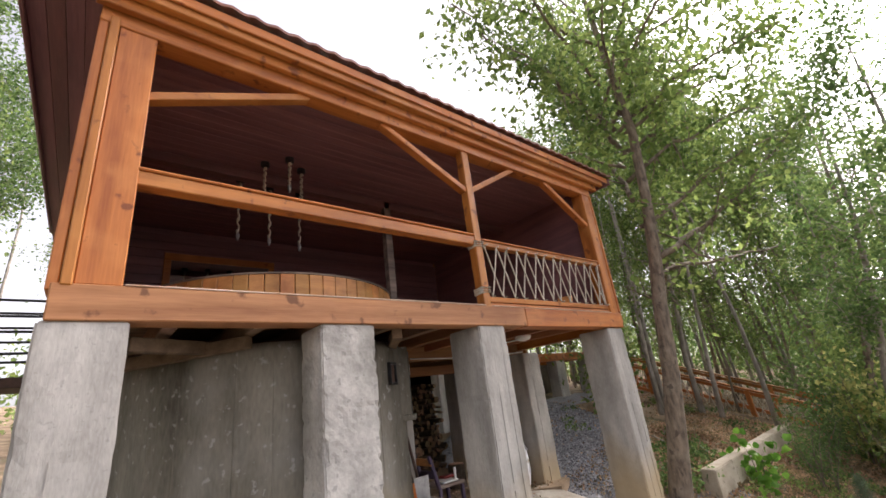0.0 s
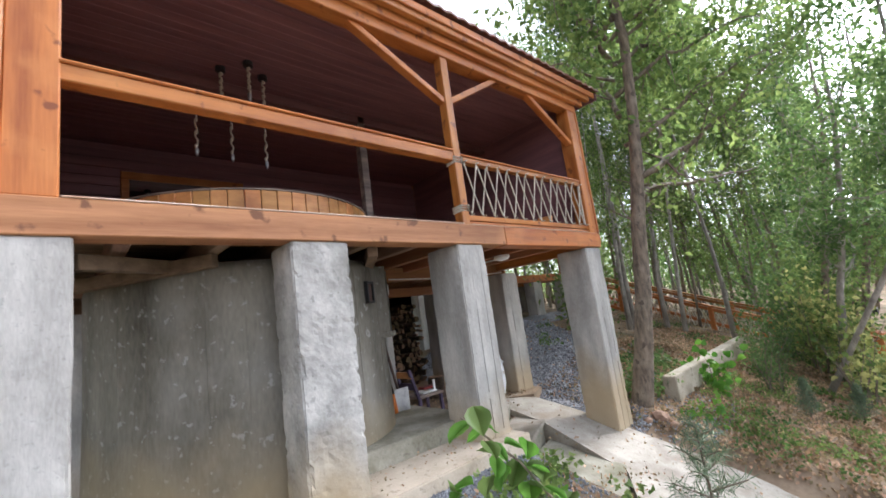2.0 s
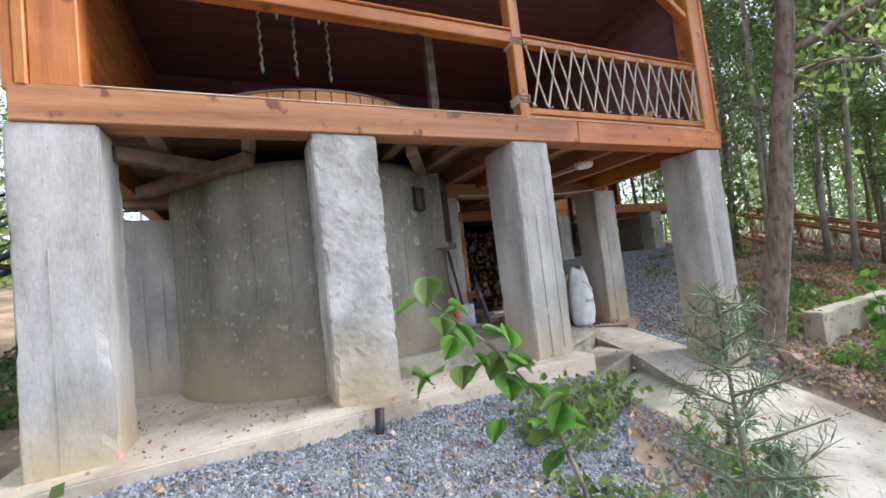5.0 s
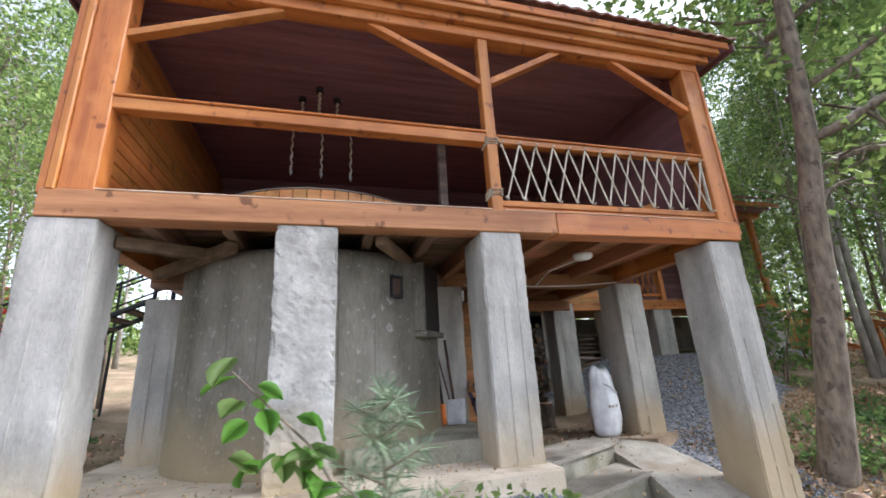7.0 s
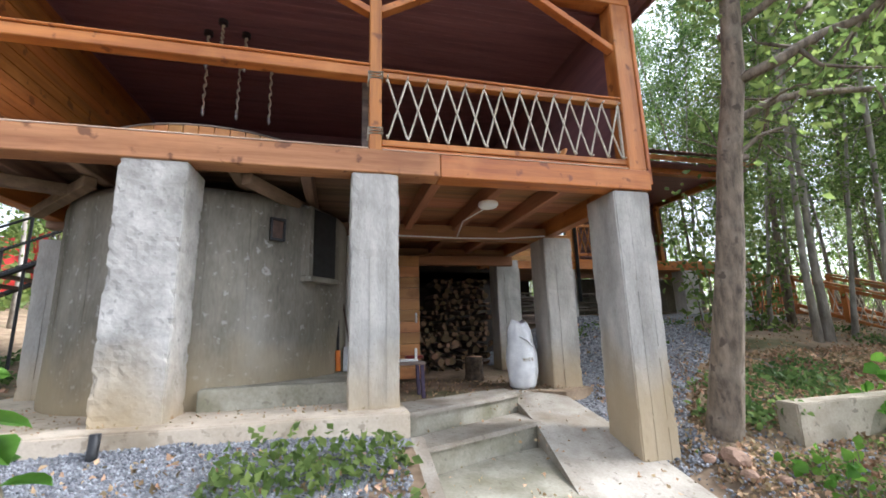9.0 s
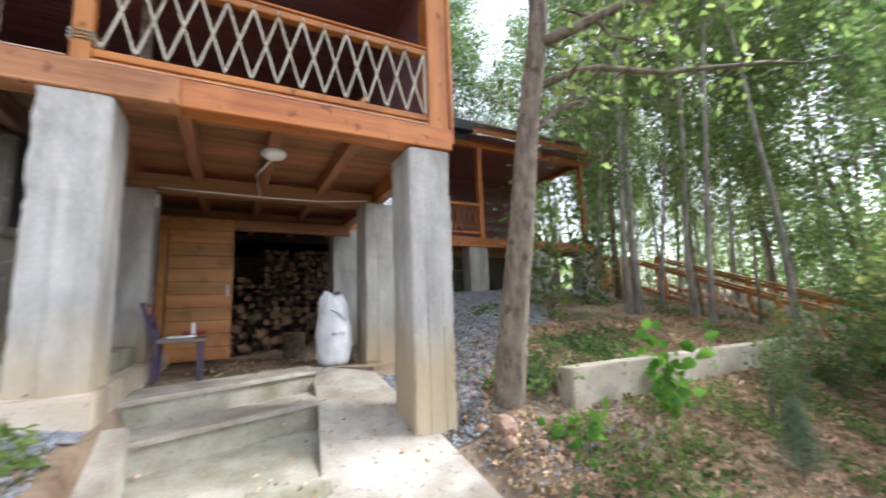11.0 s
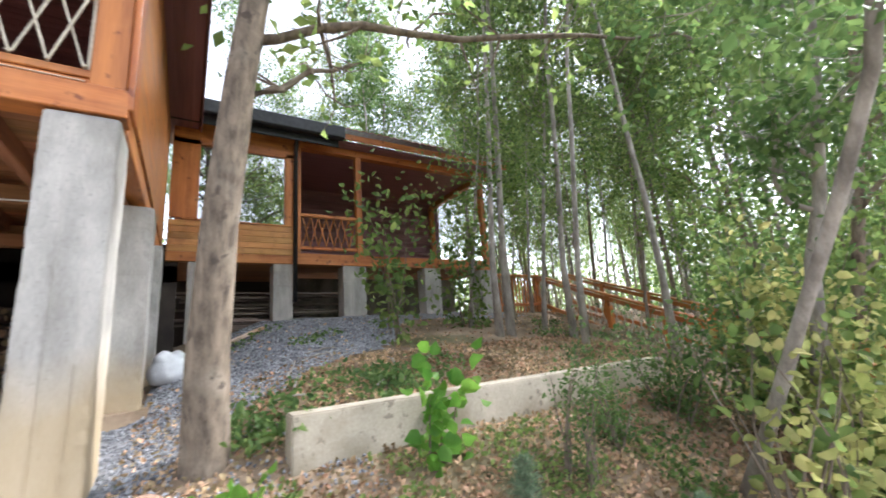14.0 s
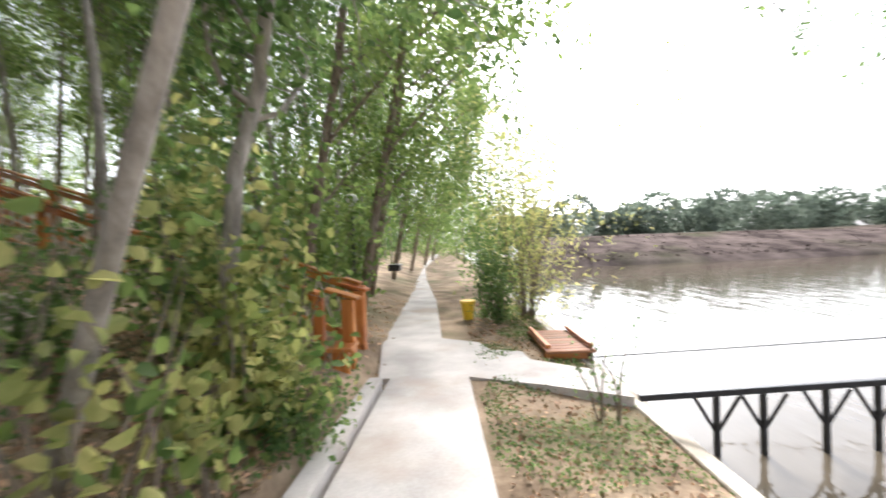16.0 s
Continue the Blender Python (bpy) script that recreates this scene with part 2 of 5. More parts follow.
def water_material():
    m = bpy.data.materials.new("lake_water")
    m.use_nodes = True
    n, l = m.node_tree.nodes, m.node_tree.links
    b = n["Principled BSDF"]
    b.inputs["Base Color"].default_value = (0.085, 0.07, 0.05, 1)
    b.inputs["Roughness"].default_value, b.inputs["IOR"].default_value = 0.03, 1.33
    co, mp = n.new("ShaderNodeTexCoord"), n.new("ShaderNodeMapping")
    mp.inputs["Scale"].default_value, mp.inputs["Rotation"].default_value = (0.55, 1.8, 1), (0, 0, radians(25))
    tx, bp = n.new("ShaderNodeTexNoise"), n.new("ShaderNodeBump")
    tx.inputs["Scale"].default_value, tx.inputs["Detail"].default_value = 1.6, 3
    bp.inputs["Strength"].default_value, bp.inputs["Distance"].default_value = 0.22, 0.1
    l.new(co.outputs["Object"], mp.inputs["Vector"])
    l.new(mp.outputs[0], tx.inputs["Vector"])
    l.new(tx.outputs["Fac"], bp.inputs["Height"])
    l.new(bp.outputs[0], b.inputs["Normal"])
    return m


lake = water_material()


# ---- builders ----
def link(name, verts, faces, mat, parent=None, label="", smooth=False):
    me = bpy.data.meshes.new(name)
    me.from_pydata([tuple(v) for v in verts], [], faces)
    me.materials.append(mat)
    if smooth:
        me.polygons.foreach_set("use_smooth", [True] * len(me.polygons))
    me.update()
    ob = new(name, me)
    ob.parent = parent
    return tagged(ob, label)


def part(name, bm, mat, parent=None, label="", smooth=False):
    me = bpy.data.meshes.new(name)
    bm.to_mesh(me)
    bm.free()
    me.materials.append(mat)
    if smooth:
        me.polygons.foreach_set("use_smooth", [True] * len(me.polygons))
    ob = new(name, me)
    ob.parent = parent
    return tagged(ob, label)


def thing(name, label, category, group="", kind="", at=(0, 0, 0)):
    ob = new(name)
    ob.location = at
    ob.empty_display_size = 0.1
    return tagged(ob, label, category, group, kind)


def box(x0, x1, y0, y1, z0, z1, bevel=0.008, bm=None):
    own = bmesh.new()
    bmesh.ops.create_cube(own, size=1, matrix=Matrix.LocRotScale(((x0 + x1) / 2, (y0 + y1) / 2, (z0 + z1) / 2), None, (x1 - x0, y1 - y0, z1 - z0)))
    if bevel:
        bmesh.ops.bevel(own, geom=own.edges, offset=bevel, segments=1, affect="EDGES")
    if bm is None:
        return own
    me = bpy.data.meshes.new("scratch")
    own.to_mesh(me)
    own.free()
    bm.from_mesh(me)
    bpy.data.meshes.remove(me)
    return bm


def bar(a, b, w, h, bevel=0.006, up=(0, 0, 1), bm=None):
    """A beam of width w and height h from a to b."""
    a, b = Vector(a), Vector(b)
    d = (b - a).normalized()
    side = d.cross(Vector(up)).normalized()
    top = side.cross(d)
    own = bmesh.new()
    m = Matrix((side, d, top)).transposed().to_4x4()
    m.translation = (a + b) / 2
    bmesh.ops.create_cube(own, size=1, matrix=m @ Matrix.Diagonal((w, (b - a).length, h, 1)))
    if bevel:
        bmesh.ops.bevel(own, geom=own.edges, offset=bevel, segments=1, affect="EDGES")
    if bm is None:
        return own
    me = bpy.data.meshes.new("scratch")
    own.to_mesh(me)
    own.free()
    bm.from_mesh(me)
    bpy.data.meshes.remove(me)
    return bm


def tube(points, radii, sides=8, cap=True):
    """Vertices and faces of a tube along points."""
    verts, faces = [], []
    pts = [Vector(p) for p in points]
    for i, p in enumerate(pts):
        d = (pts[min(i + 1, len(pts) - 1)] - pts[max(i - 1, 0)]).normalized()
        ref = Vector((1, 0, 0)) if abs(d.x) < 0.8 else Vector((0, 1, 0))
        u = d.cross(ref).normalized()
        v = d.cross(u)
        r = radii[i] if hasattr(radii, "__len__") else radii
        for k in range(sides):
            a = 2 * math.pi * k / sides
            verts.append(p + (u * math.cos(a) + v * math.sin(a)) * r)
    for i in range(len(pts) - 1):
        for k in range(sides):
            k2 = (k + 1) % sides
            faces.append((i * sides + k, i * sides + k2, (i + 1) * sides + k2, (i + 1) * sides + k))
    if cap:
        faces.append(tuple(range(sides))[::-1])
        faces.append(tuple(range((len(pts) - 1) * sides, len(pts) * sides)))
    return verts, faces


def lathe(profile, sides=32, at=(0, 0, 0), close=True):
    verts, faces = [], []
    n = len(profile)
    for k in range(sides):
        a = 2 * math.pi * k / sides
        verts += [(at[0] + r * math.cos(a), at[1] + r * math.sin(a), at[2] + z) for r, z in profile]
    for k in range(sides):
        k2 = (k + 1) % sides
        for i in range(n - 1):
            faces.append((k * n + i, k2 * n + i, k2 * n + i + 1, k * n + i + 1))
    if close:
        faces.append(tuple(k * n for k in range(sides))[::-1])
        faces.append(tuple(k * n + n - 1 for k in range(sides)))
    return verts, faces


# ---- ground ----
GX = [-60, -6, 0, 3.5, 6.3, 8, 12, 16, 60]
GY = [-2.4, -1.2, 0.6, 3.0, 3.3, 5.5, 8.3, 14, 70]
GZ = np.array([
    [0.2, 0.2, 0.2, 0.1, 0.0, -0.05, -0.05, -0.05, -0.05],
    [1.3, 1.3, 1.25, 0.5, 0.3, 0.25, 0.1, 0.1, 0.1],
    [1.6, 1.6, 1.4, 0.8, 0.55, 0.5, 0.3, 0.15, 0.15],
    [1.8, 1.7, 1.6, 1.53, 1.05, 1.16, 1.22, 0.8, 0.5],
    [1.8, 1.7, 1.6, 1.53, 1.1, 1.42, 1.45, 1.0, 0.6],
    [2.0, 1.9, 1.6, 1.42, 1.45, 1.95, 2.0, 1.8, 1.0],
    [2.6, 2.3, 1.65, 1.42, 1.75, 2.5, 2.55, 2.45, 1.6],
    [4.0, 3.2, 2.6, 2.5, 2.5, 2.8, 3.0, 3.0, 2.5],
    [9.0, 8.0, 7.0, 6.0, 6.0, 6.0, 6.0, 6.0, 6.0]])


def ground_z(x, y):
    def cell(v, g):
        v = min(max(v, g[0]), g[-1])
        i = max(0, min(len(g) - 2, int(np.searchsorted(g, v)) - 1))
        return i, (v - g[i]) / (g[i + 1] - g[i])
    i, fx = cell(x, GX)
    j, fy = cell(y, GY)
    z = (GZ[j, i] * (1 - fx) + GZ[j, i + 1] * fx) * (1 - fy) + (GZ[j + 1, i] * (1 - fx) + GZ[j + 1, i + 1] * fx) * fy
    z = float(z)
    if 3.8 < x < 6.45 and y < 5.2:
        low = max(0.30, ramp_z(y) - (0.5 if x < 5.25 else 0.05) if y > 1.2 else 0.30)
        ease = max(0.0, (x - 6.15) / 0.3)
        z = min(z, low) * (1 - ease) + z * ease
    if x >= 6.0 and -0.85 < y < 0.75:
        z = min(z, path_z(x) - 0.09)
    return z


def ramp_z(y):
    return 0.04 + 0.32 * y


def path_z(x):
    return 0.45 if x < 6.4 else 0.45 - 0.25 * min(1, (x - 6.4) / 6) if x < 12.4 else 0.2


def rough_z(x, y):
    return ground_z(x, y) + 0.05 * noise.noise((x * 1.3, y * 1.3, 0)) + 0.02 * noise.noise((x * 5, y * 5, 3))


def make_ground():
    xs = np.concatenate([np.linspace(-400, -12, 14)[:-1], np.linspace(-12, 26, 190), np.linspace(26, 400, 18)[1:]])
    ys = np.concatenate([np.array([-2.55]), np.linspace(-2.4, 12, 96), np.linspace(12, 400, 26)[1:]])
    verts = [(x, y, rough_z(x, y) if y > -2.5 else -0.9) for y in ys for x in xs]
    w = len(xs)
    faces = [(j * w + i, j * w + i + 1, (j + 1) * w + i + 1, (j + 1) * w + i) for j in range(len(ys) - 1) for i in range(w - 1)]
    return tagged(link("ground", verts, faces, soil, smooth=True), "leaf-strewn earth slope rising from the lake", "ground", kind="structure")


make_ground()
link_water = link("water", [(-400, -400, -0.35), (400, -400, -0.35), (400, -2.3, -0.35), (-400, -2.3, -0.35)], [(0, 1, 2, 3)], lake)
tagged(link_water, "still brown lake water mirroring the pale sky", "lake", kind="structure")


def sheet(name, outline, mat, label, category, lift=0.02, step=0.18, kind="structure"):
    """A patch of ground cover inside outline (a function of x, y), lying on the ground."""
    x0, x1, y0, y1, inside = outline
    verts, index, faces = [], {}, []
    nx, ny = int((x1 - x0) / step), int((y1 - y0) / step)
    for j in range(ny):
        for i in range(nx):
            cx, cy = x0 + (i + 0.5) * step, y0 + (j + 0.5) * step
            if not inside(cx, cy):
                continue
            q = []
            for a, c in ((i, j), (i + 1, j), (i + 1, j + 1), (i, j + 1)):
                if (a, c) not in index:
                    x, y = x0 + a * step, y0 + c * step
                    index[(a, c)] = len(verts)
                    verts.append((x, y, rough_z(x, y) + lift))
                q.append(index[(a, c)])
            faces.append(q)
    return tagged(link(name, verts, faces, mat, smooth=True), label, category, kind=kind)


def slab(name, outline, z0, mat, label="", category="", kind="", parent=None, bevel=0.012):
    """A cast slab: outline of (x, y, top z), down to z0."""
    bm = bmesh.new()
    top = [bm.verts.new(p) for p in outline]
    low = [bm.verts.new((p[0], p[1], z0)) for p in outline]
    n = len(outline)
    bm.faces.new(top)
    bm.faces.new(low[::-1])
    for i in range(n):
        bm.faces.new((top[i], low[i], low[(i + 1) % n], top[(i + 1) % n]))
    if bevel == 0:
        bmesh.ops.triangulate(bm, faces=bm.faces)
    bmesh.ops.recalc_face_normals(bm, faces=bm.faces)
    if bevel:
        bmesh.ops.bevel(bm, geom=[e for e in bm.edges if e.verts[0] in top or e.verts[1] in top], offset=bevel, segments=2, affect="EDGES")
    ob = part(name, bm, mat, parent)
    return tagged(ob, label, category, kind=kind)


# paved parts
slab("concrete_pad", [(-0.45, 3.02, 1.70), (3.68, 3.02, 1.70), (3.68, 6.9, 1.70), (-0.45, 6.9, 1.70)], 1.2, sandy_concrete,
     "sandy concrete pad under the raised porch", "slab", "structure")
slab("concrete_block", [(2.0, 3.62, 1.88), (3.55, 3.62, 1.88), (3.55, 6.0, 1.88), (2.0, 6.0, 1.88)], 1.6, mossy_concrete,
     "raised concrete step beside the round tank", "step", "structure")
slab("under_floor", [(3.69, 4.5, 1.5), (5.3, 5.2, 1.5), (5.97, 4.68, 1.5), (6.5, 4.9, 1.5), (6.5, 8.6, 1.52), (3.69, 8.6, 1.52)], 1.2, soil,
     "trodden earth floor below the house", "floor", "structure", bevel=0)
steps = thing("concrete_steps", "three worn concrete steps littered with leaves", "steps", kind="structure", at=(4.4, 3.4, 1.0))


def under(ob, parent):
    ob.parent = parent
    ob.matrix_parent_inverse = Matrix.Translation(parent.location).inverted()
    return ob


under(slab("step", [(3.64, 3.78, 1.51), (5.3, 4.66, 1.51), (5.3, 5.3, 1.51), (3.64, 4.6, 1.51)], 0.9, mossy_concrete), steps)
under(slab("step", [(3.64, 3.3, 1.3), (5.36, 4.08, 1.3), (5.42, 5.0, 1.3), (3.66, 4.2, 1.3)], 0.8, mossy_concrete), steps)
under(slab("step", [(3.86, 2.2, 0.86), (5.08, 2.8, 0.96), (5.2, 3.9, 1.1), (3.68, 3.5, 1.1)], 0.5, mossy_concrete, bevel=0), steps)
# worn pale treads, a little proud of the risers
under(slab("tread", [(3.66, 3.75, 1.535), (5.3, 4.62, 1.535), (5.3, 5.1, 1.535), (3.66, 4.45, 1.535)], 1.495, concrete_slab), steps)
under(slab("tread", [(3.66, 3.27, 1.325), (5.3, 4.02, 1.325), (5.3, 4.6, 1.325), (3.66, 3.74, 1.325)], 1.285, concrete_slab), steps)
slab("step_kerb", [(3.62, 1.7, 0.95), (3.84, 1.62, 0.95), (3.84, 3.3, 1.45), (3.62, 3.3, 1.45)], 0.4, concrete_slab,
     "sloping concrete cheek beside the steps", "kerb", "structure")
slab("ramp", [(3.9, -0.8, 0.42), (6.24, -0.8, 0.42), (6.24, 1.2, ramp_z(1.2)), (6.2, 2.3, ramp_z(2.3)), (6.1, 3.3, ramp_z(3.3)), (6.0, 4.0, 1.31), (5.97, 4.95, 1.505), (5.32, 5.1, 1.505), (5.2, 4.0, 1.31), (5.0, 2.75, ramp_z(2.75)), (3.9, 2.0, ramp_z(2.0)), (3.9, 1.2, ramp_z(1.2))],
     0.2, concrete_slab, "pale concrete ramp scattered with dry leaves", "ramp", "structure", bevel=0)
slab("retaining_wall", [(7.45, 2.95, 1.52), (12.1, 2.98, 1.54), (12.1, 3.2, 1.54), (7.45, 3.17, 1.52)], 0.6, wall_concrete,
     "low pale concrete retaining wall on the slope", "wall", "structure")

# lake path, its shore steps and the shore kerb
slab("path", [(6.25, -0.75, 0.45), (9.0, -0.68, 0.33), (13.6, -0.6, 0.2), (13.6, 0.35, 0.2), (9.0, 0.5, 0.33), (6.25, 0.5, 0.45)], -0.3, concrete_path,
     "pale concrete footpath along the lake", "path", "structure", bevel=0)
slab("path_landing", [(13.61, -0.6, 0.17), (13.3, -1.45, 0.15), (13.15, -1.9, 0.12), (13.05, -2.36, 0.07), (14.0, -2.36, 0.06), (14.35, -1.5, 0.14), (14.75, -1.45, 0.15), (14.85, -1.0, 0.16), (15.3, -0.85, 0.17), (15.6, -0.3, 0.18), (15.6, 0.76, 0.18), (13.61, 0.5, 0.18)], -0.3, concrete_path,
     "wide concrete landing reaching to the water", "path", "structure", bevel=0)
slab("path_far", [(15.61, -0.25, 0.17), (20, -0.05, 0.19), (26, 0.5, 0.21), (34, 1.0, 0.25), (60, 0.6, 0.3), (60, 2.4, 0.3), (34, 2.3, 0.25), (24, 1.85, 0.2), (15.61, 0.76, 0.17)], -0.3, concrete_path,
     "worn path leading away under the trees", "path", "structure", bevel=0)
slab("path_kerb", [(9.0, 0.57, 0.36), (13.3, 0.4, 0.3), (13.3, 0.56, 0.3), (9.0, 0.75, 0.36)], -0.2, concrete_path,
     "low concrete kerb edging the path", "kerb", "structure")
slab("shore_kerb", [(-20, -2.62, -0.1), (60, -2.62, -0.1), (60, -2.36, -0.02), (-20, -2.36, -0.02)], -1.0, concrete_slab,
     "sloping concrete lake edge", "kerb", "structure")

sheet("gravel_bed", (-1, 4.0, 0.9, 3.1, lambda x, y: 0.6 + 0.25 * math.sin(x * 2) + 0.8 * max(0, x - 1.7) < y - 0.5 and x < 3.7), gravel_mat, "bed of grey crushed gravel", "gravel")
sheet("gravel_yard", (5.9, 14, 3.0, 8.6, lambda x, y: y > 3.35 and ((x - 6.2) * 0.95 + 0.3 * math.sin(y * 2) < (y - 2.8) and x > 5.95 and (x > 6.5 or y < 5) or y > 7.4)), gravel_mat,
      "grey gravel strip climbing beside the house", "gravel")

# ---- front house ----
house = thing("porch_house", "raised timber porch house on concrete pillars", "house", at=(0, 0, 0))
Y0 = 3.22


def pillar(x0, x1, y0, y1, z0, z1, parent, mat=None, seams=None):
    """A cast pillar with worn, chipped corners, slightly uneven faces and a cold joint between two pours."""
    rough = mat is concrete_pitted
    bm = box(x0, x1, y0, y1, z0, z1, bevel=0)
    bmesh.ops.subdivide_edges(bm, edges=[e for e in bm.edges if abs(e.verts[0].co.z - e.verts[1].co.z) > 0.3], cuts=64 if rough else 40, use_grid_fill=True)
    bmesh.ops.subdivide_edges(bm, edges=[e for e in bm.edges if abs(e.verts[0].co.z - e.verts[1].co.z) < 0.01], cuts=11 if rough else 5, use_grid_fill=True)
    bmesh.ops.bevel(bm, geom=[e for e in bm.edges if len(e.link_faces) == 2 and e.calc_face_angle(0) > 1], offset=0.012, segments=2, affect="EDGES")
    mid = Vector(((x0 + x1) / 2, (y0 + y1) / 2, 0))
    joint = z1 - 0.3 * (z1 - z0)
    for v in bm.verts:
        corner = min(abs(v.co.x - x0), abs(v.co.x - x1)) < 0.03 and min(abs(v.co.y - y0), abs(v.co.y - y1)) < 0.03
        chip = max(0.0, noise.noise(v.co * 5.0 + mid) + noise.noise(v.co * 21.0) - 0.1) * (0.04 if corner and rough else 0.02 if corner else 0.014 if rough else 0.0)
        pull = (mid - v.co)
        pull.z = 0
        v.co += pull.normalized() * chip + 0.006 * noise.noise_vector(v.co * 2.0) + 0.003 * noise.noise_vector(v.co * 11.0)
        if v.co.z > joint + 0.03 * noise.noise(v.co * 3.0):
            v.co -= pull.normalized() * 0.005
    body = part("concrete_pillar", bm, mat or concrete, parent)
    # board marks: thin raised seams left by the formwork
    seam = bmesh.new()
    for k in range(random.choice((1, 1, 2)) if seams is None else seams):
        x = x0 + (x1 - x0) * (0.36 + 0.36 * k) + random.uniform(-0.02, 0.02)
        z = z0
        while z < z1 - 0.2:
            zz = min(z1 - 0.05, z + random.uniform(0.3, 0.8))
            box(x, x + 0.005, y0 - 0.007, y0 + 0.02, z, zz, 0, seam)
            z = zz + random.uniform(0.0, 0.12)
            x += random.uniform(-0.002, 0.002)
    if seam.verts:
        part("formwork_seam", seam, mat or concrete, body)
    else:
        seam.free()


pillar(-0.27, 0.16, Y0 + 0.0, Y0 + 0.44, 1.3, 3.72, house)
pillar(1.42, 1.91, Y0, Y0 + 0.42, 1.3, 3.72, house, concrete_pitted, 0)
pillar(3.21, 3.63, Y0, Y0 + 0.5, 1.3, 3.72, house)
pillar(5.88, 6.30, Y0, Y0 + 0.5, 0.7, 3.70, house)
pillar(-0.2, 0.25, 5.2, 5.65, 1.5, 3.45, house)
pillar(3.2, 3.62, 5.2, 5.62, 1.3, 3.6, house)
pillar(5.98, 6.42, 5.0, 5.45, 1.2, 3.6, house)
pillar(5.98, 6.42, 6.9, 7.3, 1.2, 3.6, house)
pillar(-0.2, 0.25, 7.2, 7.6, 1.5, 3.45, house)

weathered_x = grained("weathered_stained_wood_x", (0.25, 0.105, 0.038), (0.47, 0.235, 0.1), "x", bump=0.35, vary=0.1, rough=0.6, stain=((0.52, 0.24, 0.09), 1.6, 0.5), pits=((0.11, 0.045, 0.02), 6, 0.8))
part("sill_beam", box(-0.24, 4.02, Y0 - 0.02, Y0 + 0.2, 3.72, 3.945), weathered_x, house, "weathered brown sill beam")
part("sill_beam", box(4.025, 6.34, Y0 - 0.02, Y0 + 0.2, 3.715, 3.94), wood_x, house)
pale_edge = grained("bare_worn_wood", (0.5, 0.36, 0.26), (0.72, 0.58, 0.46), "x", rough=0.75, stain=((0.5, 0.22, 0.08), 1.8, 0.8))
part("sill_edge", box(0.11, 3.35, Y0 - 0.024, Y0 + 0.1, 3.946, 3.956, 0.003), pale_edge, house, "worn pale top edge")
part("sill_edge", box(3.48, 6.08, Y0 - 0.024, Y0 + 0.015, 3.941, 3.95, 0.003), pale_edge, house, "worn pale top edge")
for x in (-0.18, 6.16):
    part("side_beam", box(x, x + 0.16, Y0 + 0.2, 8.6, 3.68, 3.93), wood_y, house)
for y in (5.25, 6.95):
    part("girder", box(-0.2, 3.4, y, y + 0.16, 3.6, 3.8), aged_x, house)
    part("girder", box(3.402, 6.3, y, y + 0.16, 3.6, 3.8), raw_x, house)
for x in (0.35, 0.95, 1.55, 2.15, 2.75, 3.35, 3.98, 4.68, 5.38):
    part("joist", box(x, x + 0.1, Y0 + 0.2, 8.6, 3.72, 3.9), aged_y if x < 3.3 else raw_y, house)
y = Y0 + 0.02
while y < 8.6:
    part("floor_board", box(-0.16, 3.4, y, y + 0.135, 3.905, 3.94, 0.004), aged_x, house)
    part("floor_board", box(3.402, 6.3, y, y + 0.135, 3.905, 3.94, 0.004), raw_x, house)
    y += 0.14
for a, b in (((1.0, 3.7, 3.66), (0.1, 4.6, 3.6)), ((2.75, 4.3, 3.66), (2.3, 3.45, 3.68)), ((0.16, 3.5, 3.62), (0.75, 4.0, 3.66))):
    part("diagonal_strut", bar(a, b, 0.1, 0.1), aged_y, house)

# posts and top beams
part("corner_post", box(-0.14, 0.10, Y0 - 0.005, Y0 + 0.2, 3.945, 6.0), wood_z, house)
part("corner_board", box(-0.20, -0.142, Y0 - 0.03, Y0 + 0.12, 3.93, 6.05), wood_z, house)
part("corner_board", box(-0.262, -0.204, Y0 - 0.01, Y0 + 0.2, 3.9, 6.05), wood_z, house)
part("porch_post", box(3.36, 3.475, Y0, Y0 + 0.12, 3.84, 5.99), wood_z, house)
part("corner_post", box(6.10, 6.32, Y0 - 0.01, Y0 + 0.2, 3.92, 6.0), wood_z, house)
part("corner_board", box(6.325, 6.37, Y0 - 0.02, Y0 + 0.25, 3.78, 6.0), wood_z, house)
part("top_beam", box(-0.26, 6.36, Y0 - 0.02, Y0 + 0.16, 5.98, 6.13), wood_x, house)
part("fascia_board", box(-0.30, 6.5, Y0 - 0.09, Y0 - 0.025, 6.1, 6.22), wood_x, house)
part("fascia_board", box(-0.45, 6.62, Y0 - 0.17, Y0 - 0.095, 6.19, 6.31), wood_x, house)
part("eave_board", box(-0.66, 6.76, Y0 - 0.2, Y0 - 0.175, 6.26, 6.36), wood_x, house)
for a, b in (((0.08, 5.45), (1.35, 5.99)), ((3.37, 5.43), (2.18, 6.0)), ((3.465, 5.45), (4.38, 6.0)), ((6.11, 5.42), (5.1, 6.0))):
    part("brace", bar((a[0], Y0 + 0.07, a[1]), (b[0], Y0 + 0.07, b[1]), 0.07, 0.10, up=(0, 1, 0)), wood_x, house)

